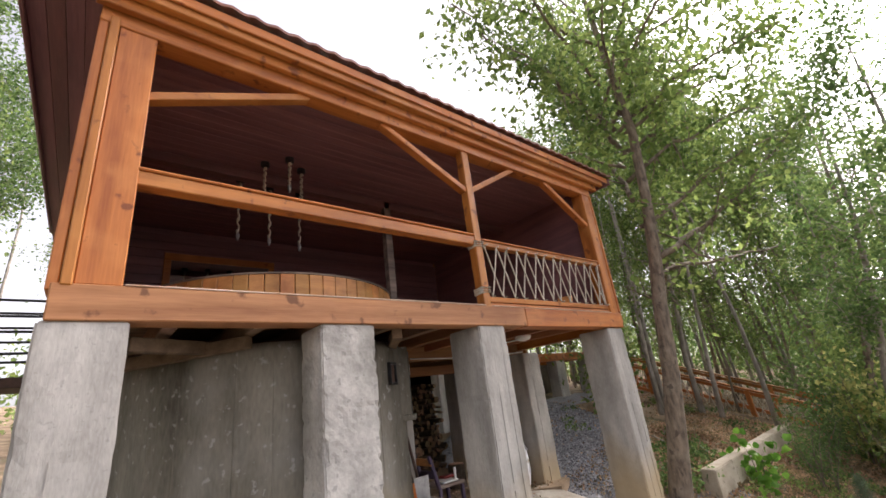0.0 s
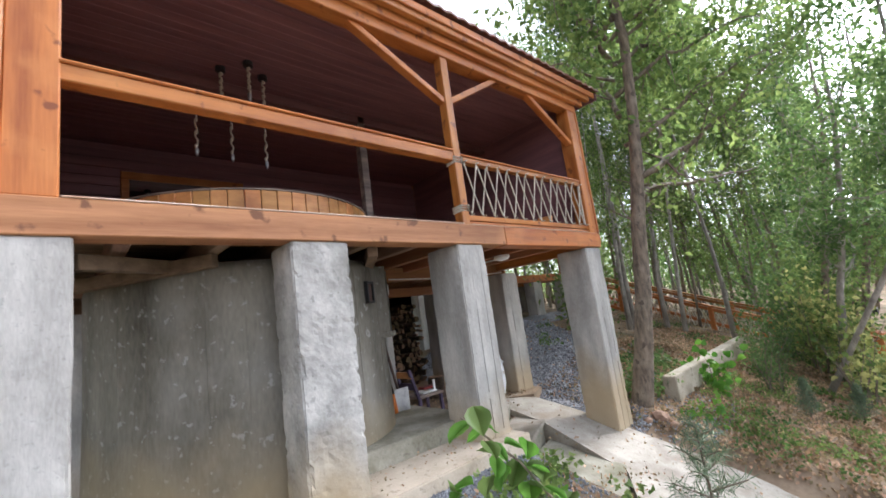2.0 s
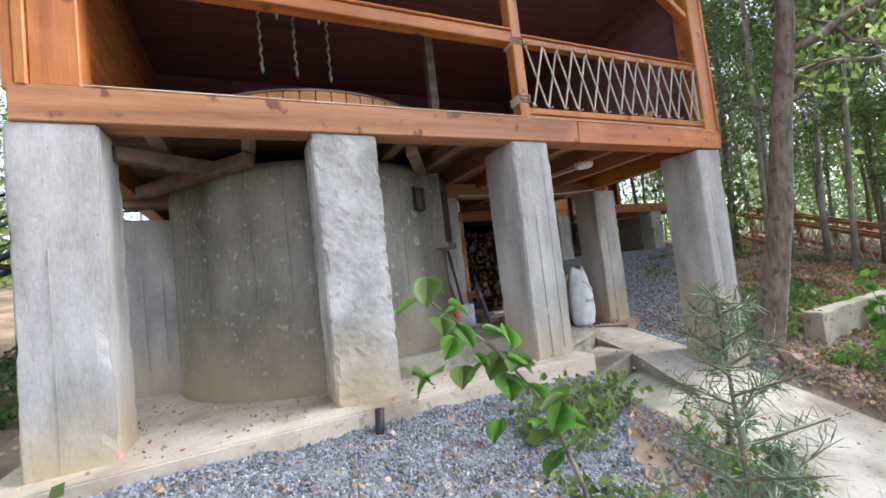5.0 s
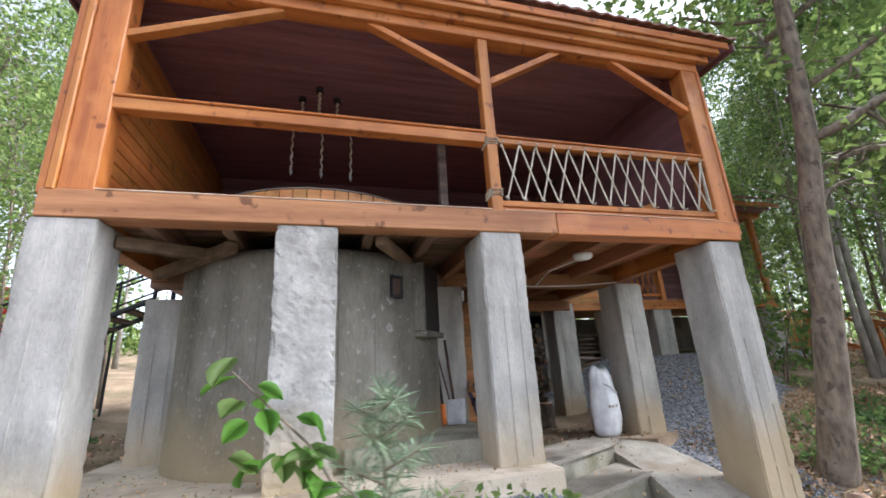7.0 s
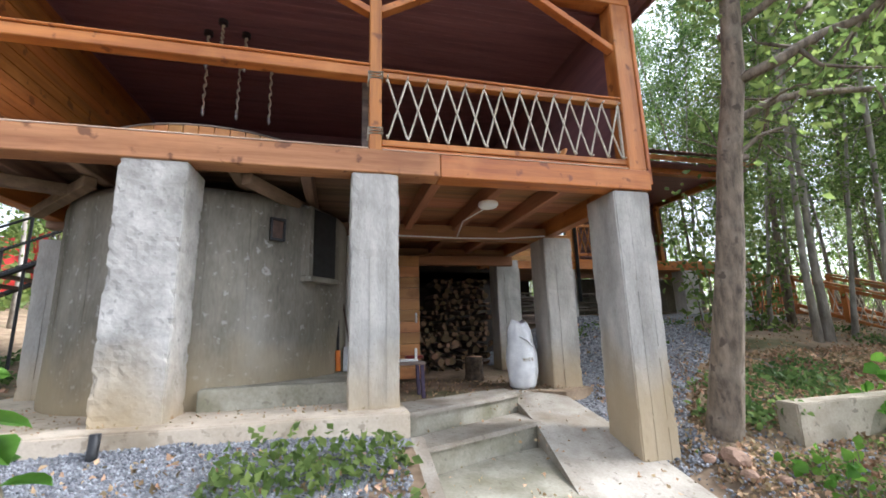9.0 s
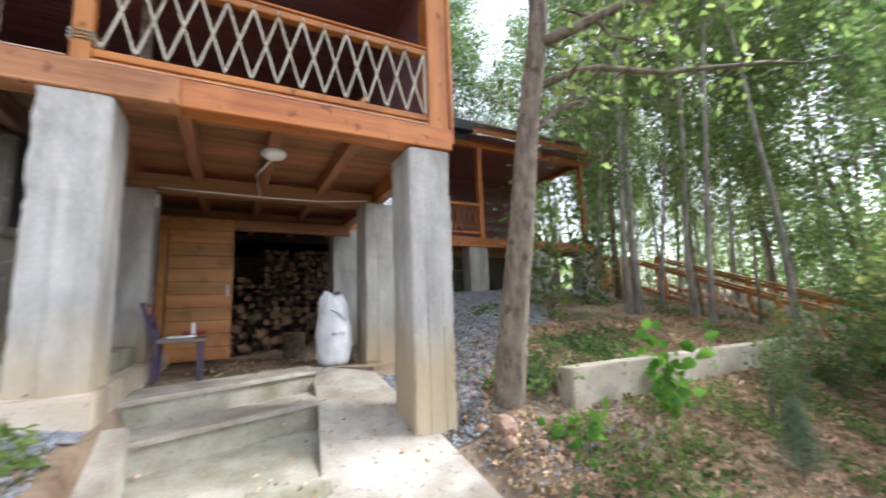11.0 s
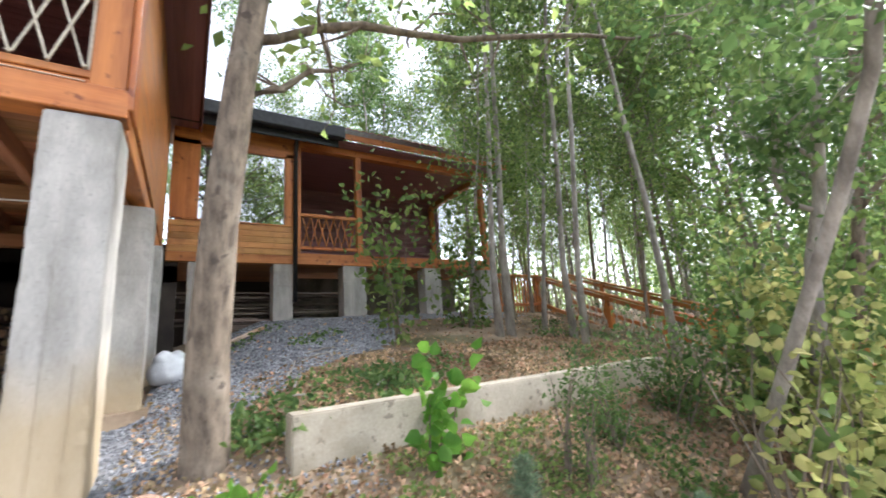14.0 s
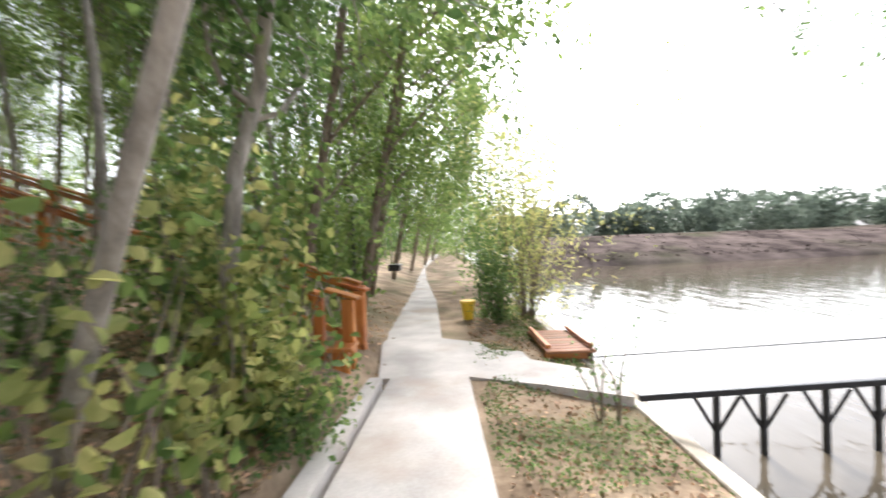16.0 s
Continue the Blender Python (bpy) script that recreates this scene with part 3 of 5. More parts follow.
# railings
rail_a = part("hand_rail", box(0.09, 3.37, Y0 + 0.01, Y0 + 0.13, 4.69, 4.80), wood_x, house)
part("rail_cap", box(0.09, 3.37, Y0 - 0.01, Y0 + 0.15, 4.802, 4.825), wood_x, house)
rope_rail = part("hand_rail", box(3.475, 6.11, Y0 + 0.02, Y0 + 0.11, 4.70, 4.765), wood_x, house)
part("rail_cap", box(3.475, 6.11, Y0, Y0 + 0.13, 4.767, 4.79), wood_x, house)
part("bottom_rail", box(3.475, 6.11, Y0 + 0.02, Y0 + 0.11, 4.0, 4.065), wood_x, house)
part("kick_board", box(3.475, 6.11, Y0 + 0.02, Y0 + 0.12, 3.945, 3.99), wood_x, house)


def rope_lattice(x0, x1, y, z0, z1, n, parent, r=0.011):
    """Two ropes that zigzag between the rails, each lacing round pins, and cross."""
    w = (x1 - x0) / n
    for s in (0, 1):
        pts = []
        for i in range(n + 1):
            low = (i + s) % 2
            x, z = x0 + i * w, z0 if low else z1
            dz = 0.03 if low else -0.03
            pts += [(x - 0.012, y + 0.012 * (1 - 2 * s), z + dz), (x, y - 0.004, z), (x + 0.012, y + 0.012 * (1 - 2 * s), z + dz)]
        fine = []
        for a, b in zip(pts, pts[1:]):
            fine += [Vector(a).lerp(Vector(b), k / 3) for k in range(3)]
        v, f = tube(fine, [r * (1 + 0.12 * (i % 2)) for i in range(len(fine))], 6)
        link("rope", v, f, rope_mat, parent, smooth=True)
    for i in range(n + 1):
        x = x0 + i * w
        for z in (z0 - 0.012, z1 + 0.012):
            v, f = tube([(x, y - 0.05, z), (x, y, z)], 0.008, 6)
            link("rope_pin", v, f, rope_mat, parent)


rope_lattice(3.53, 6.06, Y0 + 0.02, 4.075, 4.69, 13, rope_rail, 0.0095)


def rope_wrap(x, y, half, z, turns, parent):
    pts = []
    for i in range(turns * 4 + 1):
        a = i * math.pi / 2 + math.pi / 4
        pts.append((x + half * 1.45 * math.cos(a), y + half * 1.45 * math.sin(a), z + i * 0.007))
    v, f = tube(pts, 0.013, 6)
    link("rope_wrap", v, f, rope_mat, parent, smooth=True)


rope_wrap(3.417, Y0 + 0.06, 0.062, 4.09, 3, house)
rope_wrap(3.417, Y0 + 0.06, 0.062, 4.66, 3, house)
part("rail_stile", box(6.07, 6.095, Y0 + 0.03, Y0 + 0.06, 4.07, 4.7, 0.003), rope_mat, house)

# porch enclosure
x_wall = -0.16
for i in range(15):
    z = 3.95 + i * 0.14
    part("wall_board", box(x_wall, x_wall + 0.04, Y0 + 0.2, 7.5, z, z + 0.136, 0.006), wood_y, house)
part("outer_wall", box(-0.24, -0.165, Y0 + 0.2, 8.6, 3.9, 6.15, 0), brown_y, house)
part("inner_wall", box(6.26, 6.3, Y0 + 0.26, 7.5, 3.945, 6.3, 0), brown_y, house)
part("outer_wall", box(6.303, 6.345, Y0 + 0.26, 8.4, 3.9, 6.3, 0), wood_y, house)
for i in range(15):
    z = 3.95 + i * 0.14
    part("back_wall_board", box(-0.12, 6.26, 7.5, 7.54, z, z + 0.136, 0.006), wood_x if i < 8 else brown_x, house)
part("back_wall", box(-0.16, 6.26, 7.545, 7.62, 3.9, 6.15, 0), brown_x, house)
part("porch_window", box(0.8, 2.3, 7.47, 7.495, 4.75, 5.6, 0.004), window_glass, house, "dark window pane")
part("porch_window", box(2.6, 3.2, 7.47, 7.495, 4.75, 5.4, 0.004), window_glass, house, "dark window pane")
for a in ((0.7, 2.4, 5.6, 5.72), (0.7, 2.4, 4.63, 4.75), (0.7, 0.8, 4.75, 5.6), (2.3, 2.4, 4.75, 5.6), (2.5, 3.3, 5.4, 5.5), (2.5, 3.3, 4.65, 4.75)):
    part("window_trim", box(a[0], a[1], 7.45, 7.5, a[2], a[3]), wood_x, house)
part("inner_post", box(3.38, 3.5, 5.15, 5.27, 3.94, 6.15), grey_wood, house)
bm = bmesh.new()
x = -0.2
i = 0
y = Y0 + 0.14
while y < 7.6:
    box(-0.2, 6.3, y, y + 0.116, 6.15, 6.18, 0.005, bm)
    y += 0.12
tagged(part("ceiling", bm, brown_x), "dark brown boarded porch ceiling", "ceiling", kind="structure")
part("ceiling_beam", box(-0.16, 6.26, 5.15, 5.27, 6.03, 6.15), brown_x, house)


def tile_roof(x0, x1, y_eave, z_eave, y_ridge, z_ridge, hip0, hip1, parent, name="roof"):
    """One wavy sheet of pressed metal tiles, narrowing to the ridge by hip0 and hip1."""
    nx, ny = int((x1 - x0) / 0.03), 14
    verts, faces = [], []
    for j in range(ny + 1):
        t = j / ny
        a, b = x0 + hip0 * t, x1 - hip1 * t
        for i in range(nx + 1):
            x = a + (b - a) * i / nx
            wave = 0.013 * math.cos(2 * math.pi * x / 0.19) + 0.02 * (1 - (j % 2))
            verts.append((x, y_eave + (y_ridge - y_eave) * t, z_eave + (z_ridge - z_eave) * t + wave))
    m = len(verts)
    verts += [(v[0], v[1], v[2] - 0.03) for v in verts]
    for j in range(ny):
        for i in range(nx):
            q = (j * (nx + 1) + i, j * (nx + 1) + i + 1, (j + 1) * (nx + 1) + i + 1, (j + 1) * (nx + 1) + i)
            faces.append(q)
            faces.append(tuple(k + m for k in q[::-1]))
    for i in range(nx):
        faces.append((i, i + m, i + 1 + m, i + 1))
    return link(name, verts, faces, roof_mat, parent)


tile_roof(-0.78, 6.88, Y0 - 0.24, 6.40, 7.0, 7.9, 3.4, 3.4, house)
# hip ends
for s, xe, xr in ((-1, -0.76, 2.6), (1, 6.86, 3.5)):
    link("roof_end", [(xe, Y0 - 0.2, 6.40), (xe, 10.5, 6.40), (xr, 7.2, 7.9), (xr, 7.0, 7.9), (xe, Y0 - 0.2, 6.36), (xe, 10.5, 6.36), (xr, 7.2, 7.86), (xr, 7.0, 7.86)],
         [(0, 1, 2, 3), (7, 6, 5, 4), (0, 4, 5, 1)], roof_mat, house)
for x0, x1 in ((-0.74, -0.24), (6.33, 6.84)):
    x = x0
    while x < x1 - 0.05:
        part("soffit_board", box(x, x + 0.117, Y0 - 0.17, 8.6, 6.32, 6.34, 0.003), brown_y, house)
        x += 0.12
part("soffit_front", box(-0.7, 6.8, Y0 - 0.17, Y0 + 0.16, 6.325, 6.342, 0), brown_x, house)
for x in (-0.77, 6.83):
    part("eave_board", box(x, x + 0.03, Y0 - 0.2, 8.6, 6.26, 6.37), brown_y, house)
part("roof_back", box(-0.7, 6.8, 7.2, 8.9, 6.4, 6.46, 0), roof_mat, house)

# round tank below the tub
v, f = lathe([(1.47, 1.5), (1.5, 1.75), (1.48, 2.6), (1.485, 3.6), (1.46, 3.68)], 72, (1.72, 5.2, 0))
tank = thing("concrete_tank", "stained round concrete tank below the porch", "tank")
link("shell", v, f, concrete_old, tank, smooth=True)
for k in range(9):
    a = radians(-150 + k * 14 + random.uniform(-3, 3))
    v, f = tube([(1.72 + 1.482 * math.cos(a), 5.2 + 1.482 * math.sin(a), z) for z in (1.75, 2.6, 3.6)], 0.006, 5)
    link("formwork_seam", v, f, concrete_old, tank)

# ---- back house ----
wing = thing("lodge_wing", "timber lodge wing with large window and open veranda", "house")
YB = 8.45
for x0, x1 in ((6.75, 7.15), (8.22, 8.6), (9.66, 10.18), (11.7, 12.15), (13.4, 13.85)):
    pillar(x0, x1, YB, YB + 0.4, 2.2, 3.68, wing)
part("sill_beam", box(6.4, 8.62, YB - 0.02, YB + 0.2, 3.68, 3.86), wood_x, wing)
part("sill_beam", box(8.625, 13.95, YB - 0.02, YB + 0.2, 3.68, 3.92), wood_x, wing)
for i in range(5):
    z = 3.865 + i * 0.12
    part("wall_board", box(6.4, 8.6, YB - 0.01, YB + 0.04, z, z + 0.117, 0.006), honey_x, wing)
part("window_board", box(6.6, 8.6, YB - 0.03, YB + 0.05, 4.465, 4.5), wood_x, wing)
for x0, x1 in ((6.4, 6.86), (8.42, 8.6)):
    part("window_post", box(x0, x1, YB - 0.02, YB + 0.1, 4.5, 6.1), wood_z, wing)
part("window_header", box(6.4, 8.62, YB - 0.02, YB + 0.1, 6.0, 6.55), wood_x, wing)
part("window_pane", box(6.86, 8.42, YB + 0.03, YB + 0.05, 4.5, 6.0, 0), window_glass, wing, "large reflecting glass pane")
part("window_curtain", box(6.88, 7.16, YB + 0.055, YB + 0.075, 4.5, 6.0, 0), brown_x, wing)
part("inner_wall", box(6.4, 8.6, 11.4, 11.5, 3.9, 6.6, 0), brown_x, wing)
part("inner_wall", box(8.6, 8.68, YB + 0.2, 11.4, 3.9, 6.6, 0), brown_y, wing)
for i in range(20):
    part("veranda_wall_board", box(8.68, 14.0, 11.4, 11.44, 3.95 + i * 0.14, 4.085 + i * 0.14, 0.005), brown_x, wing)
part("veranda_floor", box(8.4, 13.95, YB + 0.2, 11.4, 3.84, 3.93, 0), raw_x, wing)
part("veranda_ceiling", box(8.6, 14.1, YB - 0.3, 11.5, 6.46, 6.52, 0), brown_x, wing)
for x in (8.62, 10.0, 13.6):
    part("veranda_post", box(x, x + 0.14, YB, YB + 0.14, 3.92, 6.34), wood_z, wing)
part("veranda_post", box(13.6, 13.74, 11.2, 11.34, 3.92, 6.34), wood_z, wing)
part("top_beam", box(8.6, 14.0, YB - 0.02, YB + 0.16, 6.3, 6.5), wood_x, wing)
part("fascia_board", box(8.5, 14.35, YB - 0.42, YB - 0.38, 6.5, 6.64), wood_x, wing)
part("side_beam", box(13.8, 13.98, YB + 0.2, 11.4, 3.7, 3.92), wood_y, wing)
part("side_top_beam", box(13.7, 13.86, YB + 0.1, 11.4, 6.3, 6.46), wood_y, wing)
for z0, z1 in ((4.02, 4.09), (4.74, 4.82)):
    slat_rail = part("veranda_rail", box(8.76, 10.0, YB + 0.03, YB + 0.1, z0, z1), wood_x, wing)
for i in range(7):
    for s in (-1, 1):
        a = 8.8 + i * 0.17
        part("lattice_slat", bar((a if s > 0 else a + 0.17, YB + 0.06 + 0.01 * s, 4.09), (a + 0.17 if s > 0 else a, YB + 0.06 + 0.01 * s, 4.74), 0.025, 0.025, 0.003, up=(0, 1, 0)), wood_z, slat_rail)
tile_roof(6.1, 9.4, YB - 0.36, 6.78, 11.6, 8.4, 0.0, 0.0, wing)
tile_roof(8.45, 14.45, YB - 0.5, 6.72, 11.6, 8.5, 0.0, 2.5, wing)
part("gutter", box(6.3, 9.6, YB - 0.56, YB - 0.37, 6.44, 6.74, 0.03), black_metal, wing, "black metal gutter")
part("gutter_board", box(6.3, 9.5, YB - 0.36, YB - 0.32, 6.3, 6.8), black_metal, wing)
v, f = tube([(8.63, YB - 0.43, 6.62), (8.63, YB - 0.2, 6.35), (8.63, YB - 0.07, 6.2), (8.63, YB - 0.07, 2.9)], 0.045, 10)
link("downpipe", v, f, black_metal, wing, "black metal downpipe", smooth=True)
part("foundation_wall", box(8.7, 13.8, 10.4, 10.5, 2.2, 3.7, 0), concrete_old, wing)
# back wall under the wing, its shade put into the colour
part("foundation_wall", box(6.4, 8.6, 11.0, 11.1, 2.2, 3.7, 0), void_shade, wing)
part("floor_underside", box(6.4, 8.6, YB + 0.2, 11.0, 3.7, 3.76, 0), raw_x, wing)

# planks stored below the wing
random.seed(4)
planks = thing("plank_pile", "stack of weathered planks stored below the wing", "planks")
for i in range(34):
    x, yy, z = random.uniform(6.5, 8.2), random.uniform(8.75, 9.8), 2.45 + 0.045 * (i % 17)
    part("plank", bar((x, yy, z), (x + random.uniform(1.2, 2.4), yy + random.uniform(-0.25, 0.25), z + random.uniform(-0.02, 0.03)), 0.14, 0.035, 0.004), grey_wood, planks)

# ---- fence and stairs to the path ----
stairs = thing("garden_stairs", "long reddish timber stairway with rope-laced handrails down the slope", "stairs", at=(0, 0, 0))
TOP, FOOT = Vector((16.3, 8.7, 2.6)), Vector((14.15, 1.05, 0.22))


def stair_side(off):
    run = (FOOT - TOP)
    side = Vector((run.y, -run.x, 0)).normalized() * off
    a, b = TOP + side, FOOT + side
    for h, w, hh in ((1.03, 0.12, 0.045), (0.93, 0.05, 0.09), (0.2, 0.05, 0.1), (-0.05, 0.06, 0.22)):
        rail = part("hand_rail" if h > 0.5 else "stringer", bar(a + Vector((0, 0, h)), b + Vector((0, 0, h)), w, hh), wood_y, stairs)
    for k in range(6):
        p = a.lerp(b, k / 5)
        part("rail_post", box(p.x - 0.06, p.x + 0.06, p.y - 0.06, p.y + 0.06, p.z - 0.4, p.z + 1.0), wood_z, stairs)
    for k in range(34):
        for s in (0, 1):
            p, q = a.lerp(b, (k + s) / 34), a.lerp(b, (k + 1 - s) / 34)
            v, f = tube([p + Vector((0, 0, 0.25)), q + Vector((0, 0, 0.9))], 0.012, 5)
            link("rope", v, f, rope_mat, rail)


stair_side(0.55)
stair_side(-0.55)
for x, y in ((13.72, 0.86), (14.62, 0.92)):
    part("newel_post", box(x - 0.09, x + 0.09, y - 0.07, y + 0.07, 0.1, 1.16), wood_z, stairs)
    part("newel_cap", bar((x - 0.02, y - 0.14, 1.16), (x + 0.06, y + 0.3, 1.28), 0.2, 0.04), wood_y, stairs)
for k in range(15):
    p = TOP.lerp(FOOT, (k + 0.5) / 15)
    part("tread", box(p.x - 0.55, p.x + 0.55, p.y - 0.16, p.y + 0.16, p.z - 0.05, p.z), wood_x, stairs)
deck_rail = thing("walkway_railing", "timber walkway railing with upright slats", "railing")
for z, hgt in ((3.58, 0.06), (2.75, 0.08)):
    part("rail", bar((13.95, 8.6, z), (15.8, 8.75, z), 0.1, hgt), wood_x, deck_rail)
for k in range(15):
    x = 14.0 + k * 0.125
    part("slat", box(x, x + 0.05, 8.6 + k * 0.01, 8.64 + k * 0.01, 2.5, 3.56, 0.004), wood_z, deck_rail)
bench = thing("wooden_bench", "small orange wooden bench beside the path", "bench")
part("seat", box(13.35, 13.75, 0.75, 1.05, 0.58, 0.63), wood_x, bench)
for x in (13.4, 13.66):
    part("leg", box(x, x + 0.07, 0.8, 1.0, 0.2, 0.58), wood_z, bench)

# ---- hot tub on the porch ----
tub = thing("hot_tub", "round wooden hot tub with steel hoop set into the porch", "hot tub", at=(0, 0, 0))
TC, TR = (1.74, 5.36), 1.45
for k in range(66):
    a = 2 * math.pi * k / 66
    w = 2 * math.pi * TR / 66 * 0.96
    bm = box(-w / 2, w / 2, -0.022, 0.022, 3.945, 4.362, 0.005)
    bmesh.ops.transform(bm, verts=bm.verts, matrix=Matrix.Translation((TC[0] + TR * math.cos(a), TC[1] + TR * math.sin(a), 0)) @ Matrix.Rotation(a - math.pi / 2, 4, "Z"))
    part("stave", bm, honey_x, tub)
v, f = lathe([(TR - 0.05, 4.362), (TR + 0.03, 4.362), (TR + 0.03, 4.379), (TR - 0.05, 4.379), (TR - 0.05, 4.362)], 64, (*TC, 0), close=False)
link("rim", v, f, grey_wood, tub, "greyed wooden rim")
v, f = lathe([(TR + 0.024, 4.06), (TR + 0.03, 4.06), (TR + 0.03, 4.1), (TR + 0.024, 4.1)], 64, (*TC, 0), close=False)
link("hoop", v, f, steel, tub)
v, f = lathe([(TR - 0.03, 4.0), (TR - 0.03, 4.32)], 48, (*TC, 0))
link("lining", v, f, brown_x, tub)


def pendant(x, y, z0, z1):
    p = thing("pendant_light", "knotted rope pendant light hanging from the porch ceiling", "light", "pendant lights over the tub", at=(x, y, z1))
    v, f = lathe([(0.055, -0.0), (0.055, -0.05), (0.01, -0.06)], 14)
    link("ceiling_cup", v, f, black_metal, p)
    pts = [(0.012 * math.sin(i * 1.3), 0.012 * math.cos(i * 1.7), -0.05 - (z1 - z0 - 0.12) * i / 24) for i in range(25)]
    v, f = tube(pts, [0.024 if i % 5 == 2 else 0.012 for i in range(25)], 7)
    link("rope", v, f, rope_mat, p, smooth=True)
    v, f = lathe([(0.008, 0.06), (0.022, 0.04), (0.026, 0.0), (0.012, -0.05)], 12, (0, 0, -(z1 - z0) + 0.05))
    link("bulb", v, f, steel, p, smooth=True)


for x, y, z0 in ((1.43, 4.87, 5.62), (1.66, 4.63, 5.66), (1.885, 4.82, 5.6), (1.27, 5.4, 5.24), (1.68, 5.45, 5.25), (2.1, 5.45, 5.22)):
    pendant(x, y, z0, 6.15)
crate = thing("wooden_offcut", "tilted wooden board piece lying behind the railing", "board")
part("board", bar((5.35, Y0 + 0.3, 3.95), (5.5, Y0 + 0.35, 4.25), 0.22, 0.03), honey_x, crate)
cup = thing("white_cup", "small white cup on the porch edge", "cup")
v, f = lathe([(0.035, 3.942), (0.04, 3.97), (0.03, 3.985)], 12, (5.72, Y0 + 0.06, 0))
link("bowl", v, f, white_plastic, cup)

# ---- below the porch ----
door = thing("store_door", "yellow pine plank door with a white handle", "door")
for i in range(11):
    z = 1.56 + i * 0.185
    part("plank", box(3.62, 4.44, 6.6, 6.64, z, z + 0.181, 0.005), honey_x, door)
part("door_handle", box(4.36, 4.39, 6.55, 6.6, 2.45, 2.62, 0.008), white_plastic, door, "white handle")
part("door_post", box(3.5, 3.6, 6.58, 6.7, 1.5, 3.6), honey_x, door)
part("header", box(3.5, 6.2, 6.65, 6.75, 3.45, 3.62), raw_x, house)
# store walls coloured almost black to stand for the shade behind the firewood
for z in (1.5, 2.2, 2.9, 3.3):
    part("store_wall", box(3.4, 6.6, 8.55, 8.62, z, z + 0.7, 0), void_shade, house)
part("store_wall", box(3.35, 3.42, 6.7, 8.6, 1.5, 3.7, 0), void_shade, house)
part("store_wall", box(-0.2, 3.35, 8.2, 8.28, 1.6, 3.7, 0), void_shade, house)

random.seed(11)
stack = thing("firewood_stack", "tall untidy stack of split firewood logs", "firewood")


def log_mesh(sides, split):
    bm = bmesh.new()
    prof = []
    for k in range(sides):
        a = 2 * math.pi * k / sides * (0.5 if split else 1.0)
        r = 0.5 * random.uniform(0.85, 1.1)
        prof.append((r * math.cos(a), r * math.sin(a)))
    rings = [[bm.verts.new((x * s, yy, z * s)) for x, z in prof] for yy, s in ((-0.5, 0.94), (-0.48, 1), (0.5, 1))]
    n = len(prof)
    for r0, r1 in zip(rings, rings[1:]):
        for k in range(n):
            bm.faces.new((r0[k], r0[(k + 1) % n], r1[(k + 1) % n], r1[k]))
    end = bm.faces.new(rings[0][::-1])
    bm.faces.new(rings[-1])
    bmesh.ops.recalc_face_normals(bm, faces=bm.faces)
    end.material_index = 1
    me = bpy.data.meshes.new("log")
    bm.to_mesh(me)
    bm.free()
    me.materials.append(log_bark)
    me.materials.append(log_end)
    return me


logs = [log_mesh(9, False), log_mesh(8, True), log_mesh(7, False), log_mesh(6, True)]
z = 1.56
while z < 3.3:
    x = 4.46
    hmax = 3.35
    while x < 6.0:
        d = random.uniform(0.08, 0.17) if z < 2.1 else random.uniform(0.05, 0.13)
        if random.random() < 0.93 and not (z > 2.75 - 0.2 * (x - 4.5) and x < 4.85):
            ob = new("log", random.choice(logs))
            ob.parent = stack
            ob.location = (x + d / 2, 7.75 + random.uniform(-0.12, 0.12) + (z - 1.5) * 0.12, z + d / 2)
            ob.rotation_euler = (random.uniform(-0.1, 0.1), random.uniform(0, 6.28), random.uniform(-0.25, 0.25))
            ob.scale = (d * 1.08, random.uniform(0.4, 0.55), d * 1.08)
        x += d
    z += 0.105

stump = thing("tree_stump", "sawn tree stump used as chopping block", "stump", at=(5.3, 6.4, 1.5))
v, f = lathe([(0.17, 0), (0.155, 0.1), (0.15, 0.36), (0.14, 0.38)], 14)
v = [(p[0] * (1 + 0.15 * noise.noise((p[0] * 9, p[1] * 9, 1))), p[1], p[2]) for p in v]
link("trunk", v, f, log_bark, stump)
v, f = lathe([(0.14, 0.38), (0.135, 0.386)], 14)
link("cut_face", v, f, log_end, stump)

chair = thing("old_chair", "small battered purple chair with things on its seat", "chair", at=(3.95, 5.1, 1.5))
part("seat", box(-0.2, 0.24, -0.2, 0.2, 0.4, 0.44), grey_wood, chair)
for x in (-0.19, 0.19):
    for yy in (-0.18, 0.15):
        part("leg", bar((x * 1.1, yy, 0), (x, yy, 0.4), 0.045, 0.045), purple, chair)
for yy in (-0.18, 0.15):
    part("back_post", bar((-0.2, yy, 0.4), (-0.33, yy, 0.82), 0.045, 0.045), purple, chair)
for z in (0.58, 0.74):
    part("back_slat", bar((-0.26 - (z - 0.58) * 0.3, -0.2, z), (-0.26 - (z - 0.58) * 0.3, 0.17, z), 0.03, 0.09), honey_x if z > 0.7 else purple, chair)
book = thing("white_box", "small white box frame lying on the chair", "box", at=(3.98, 5.05, 1.945))
part("tray", box(-0.14, 0.12, -0.12, 0.1, 0, 0.025), white_plastic, book)
part("stick", box(0.08, 0.11, -0.1, -0.07, 0.025, 0.16, 0.004), white_plastic, book)


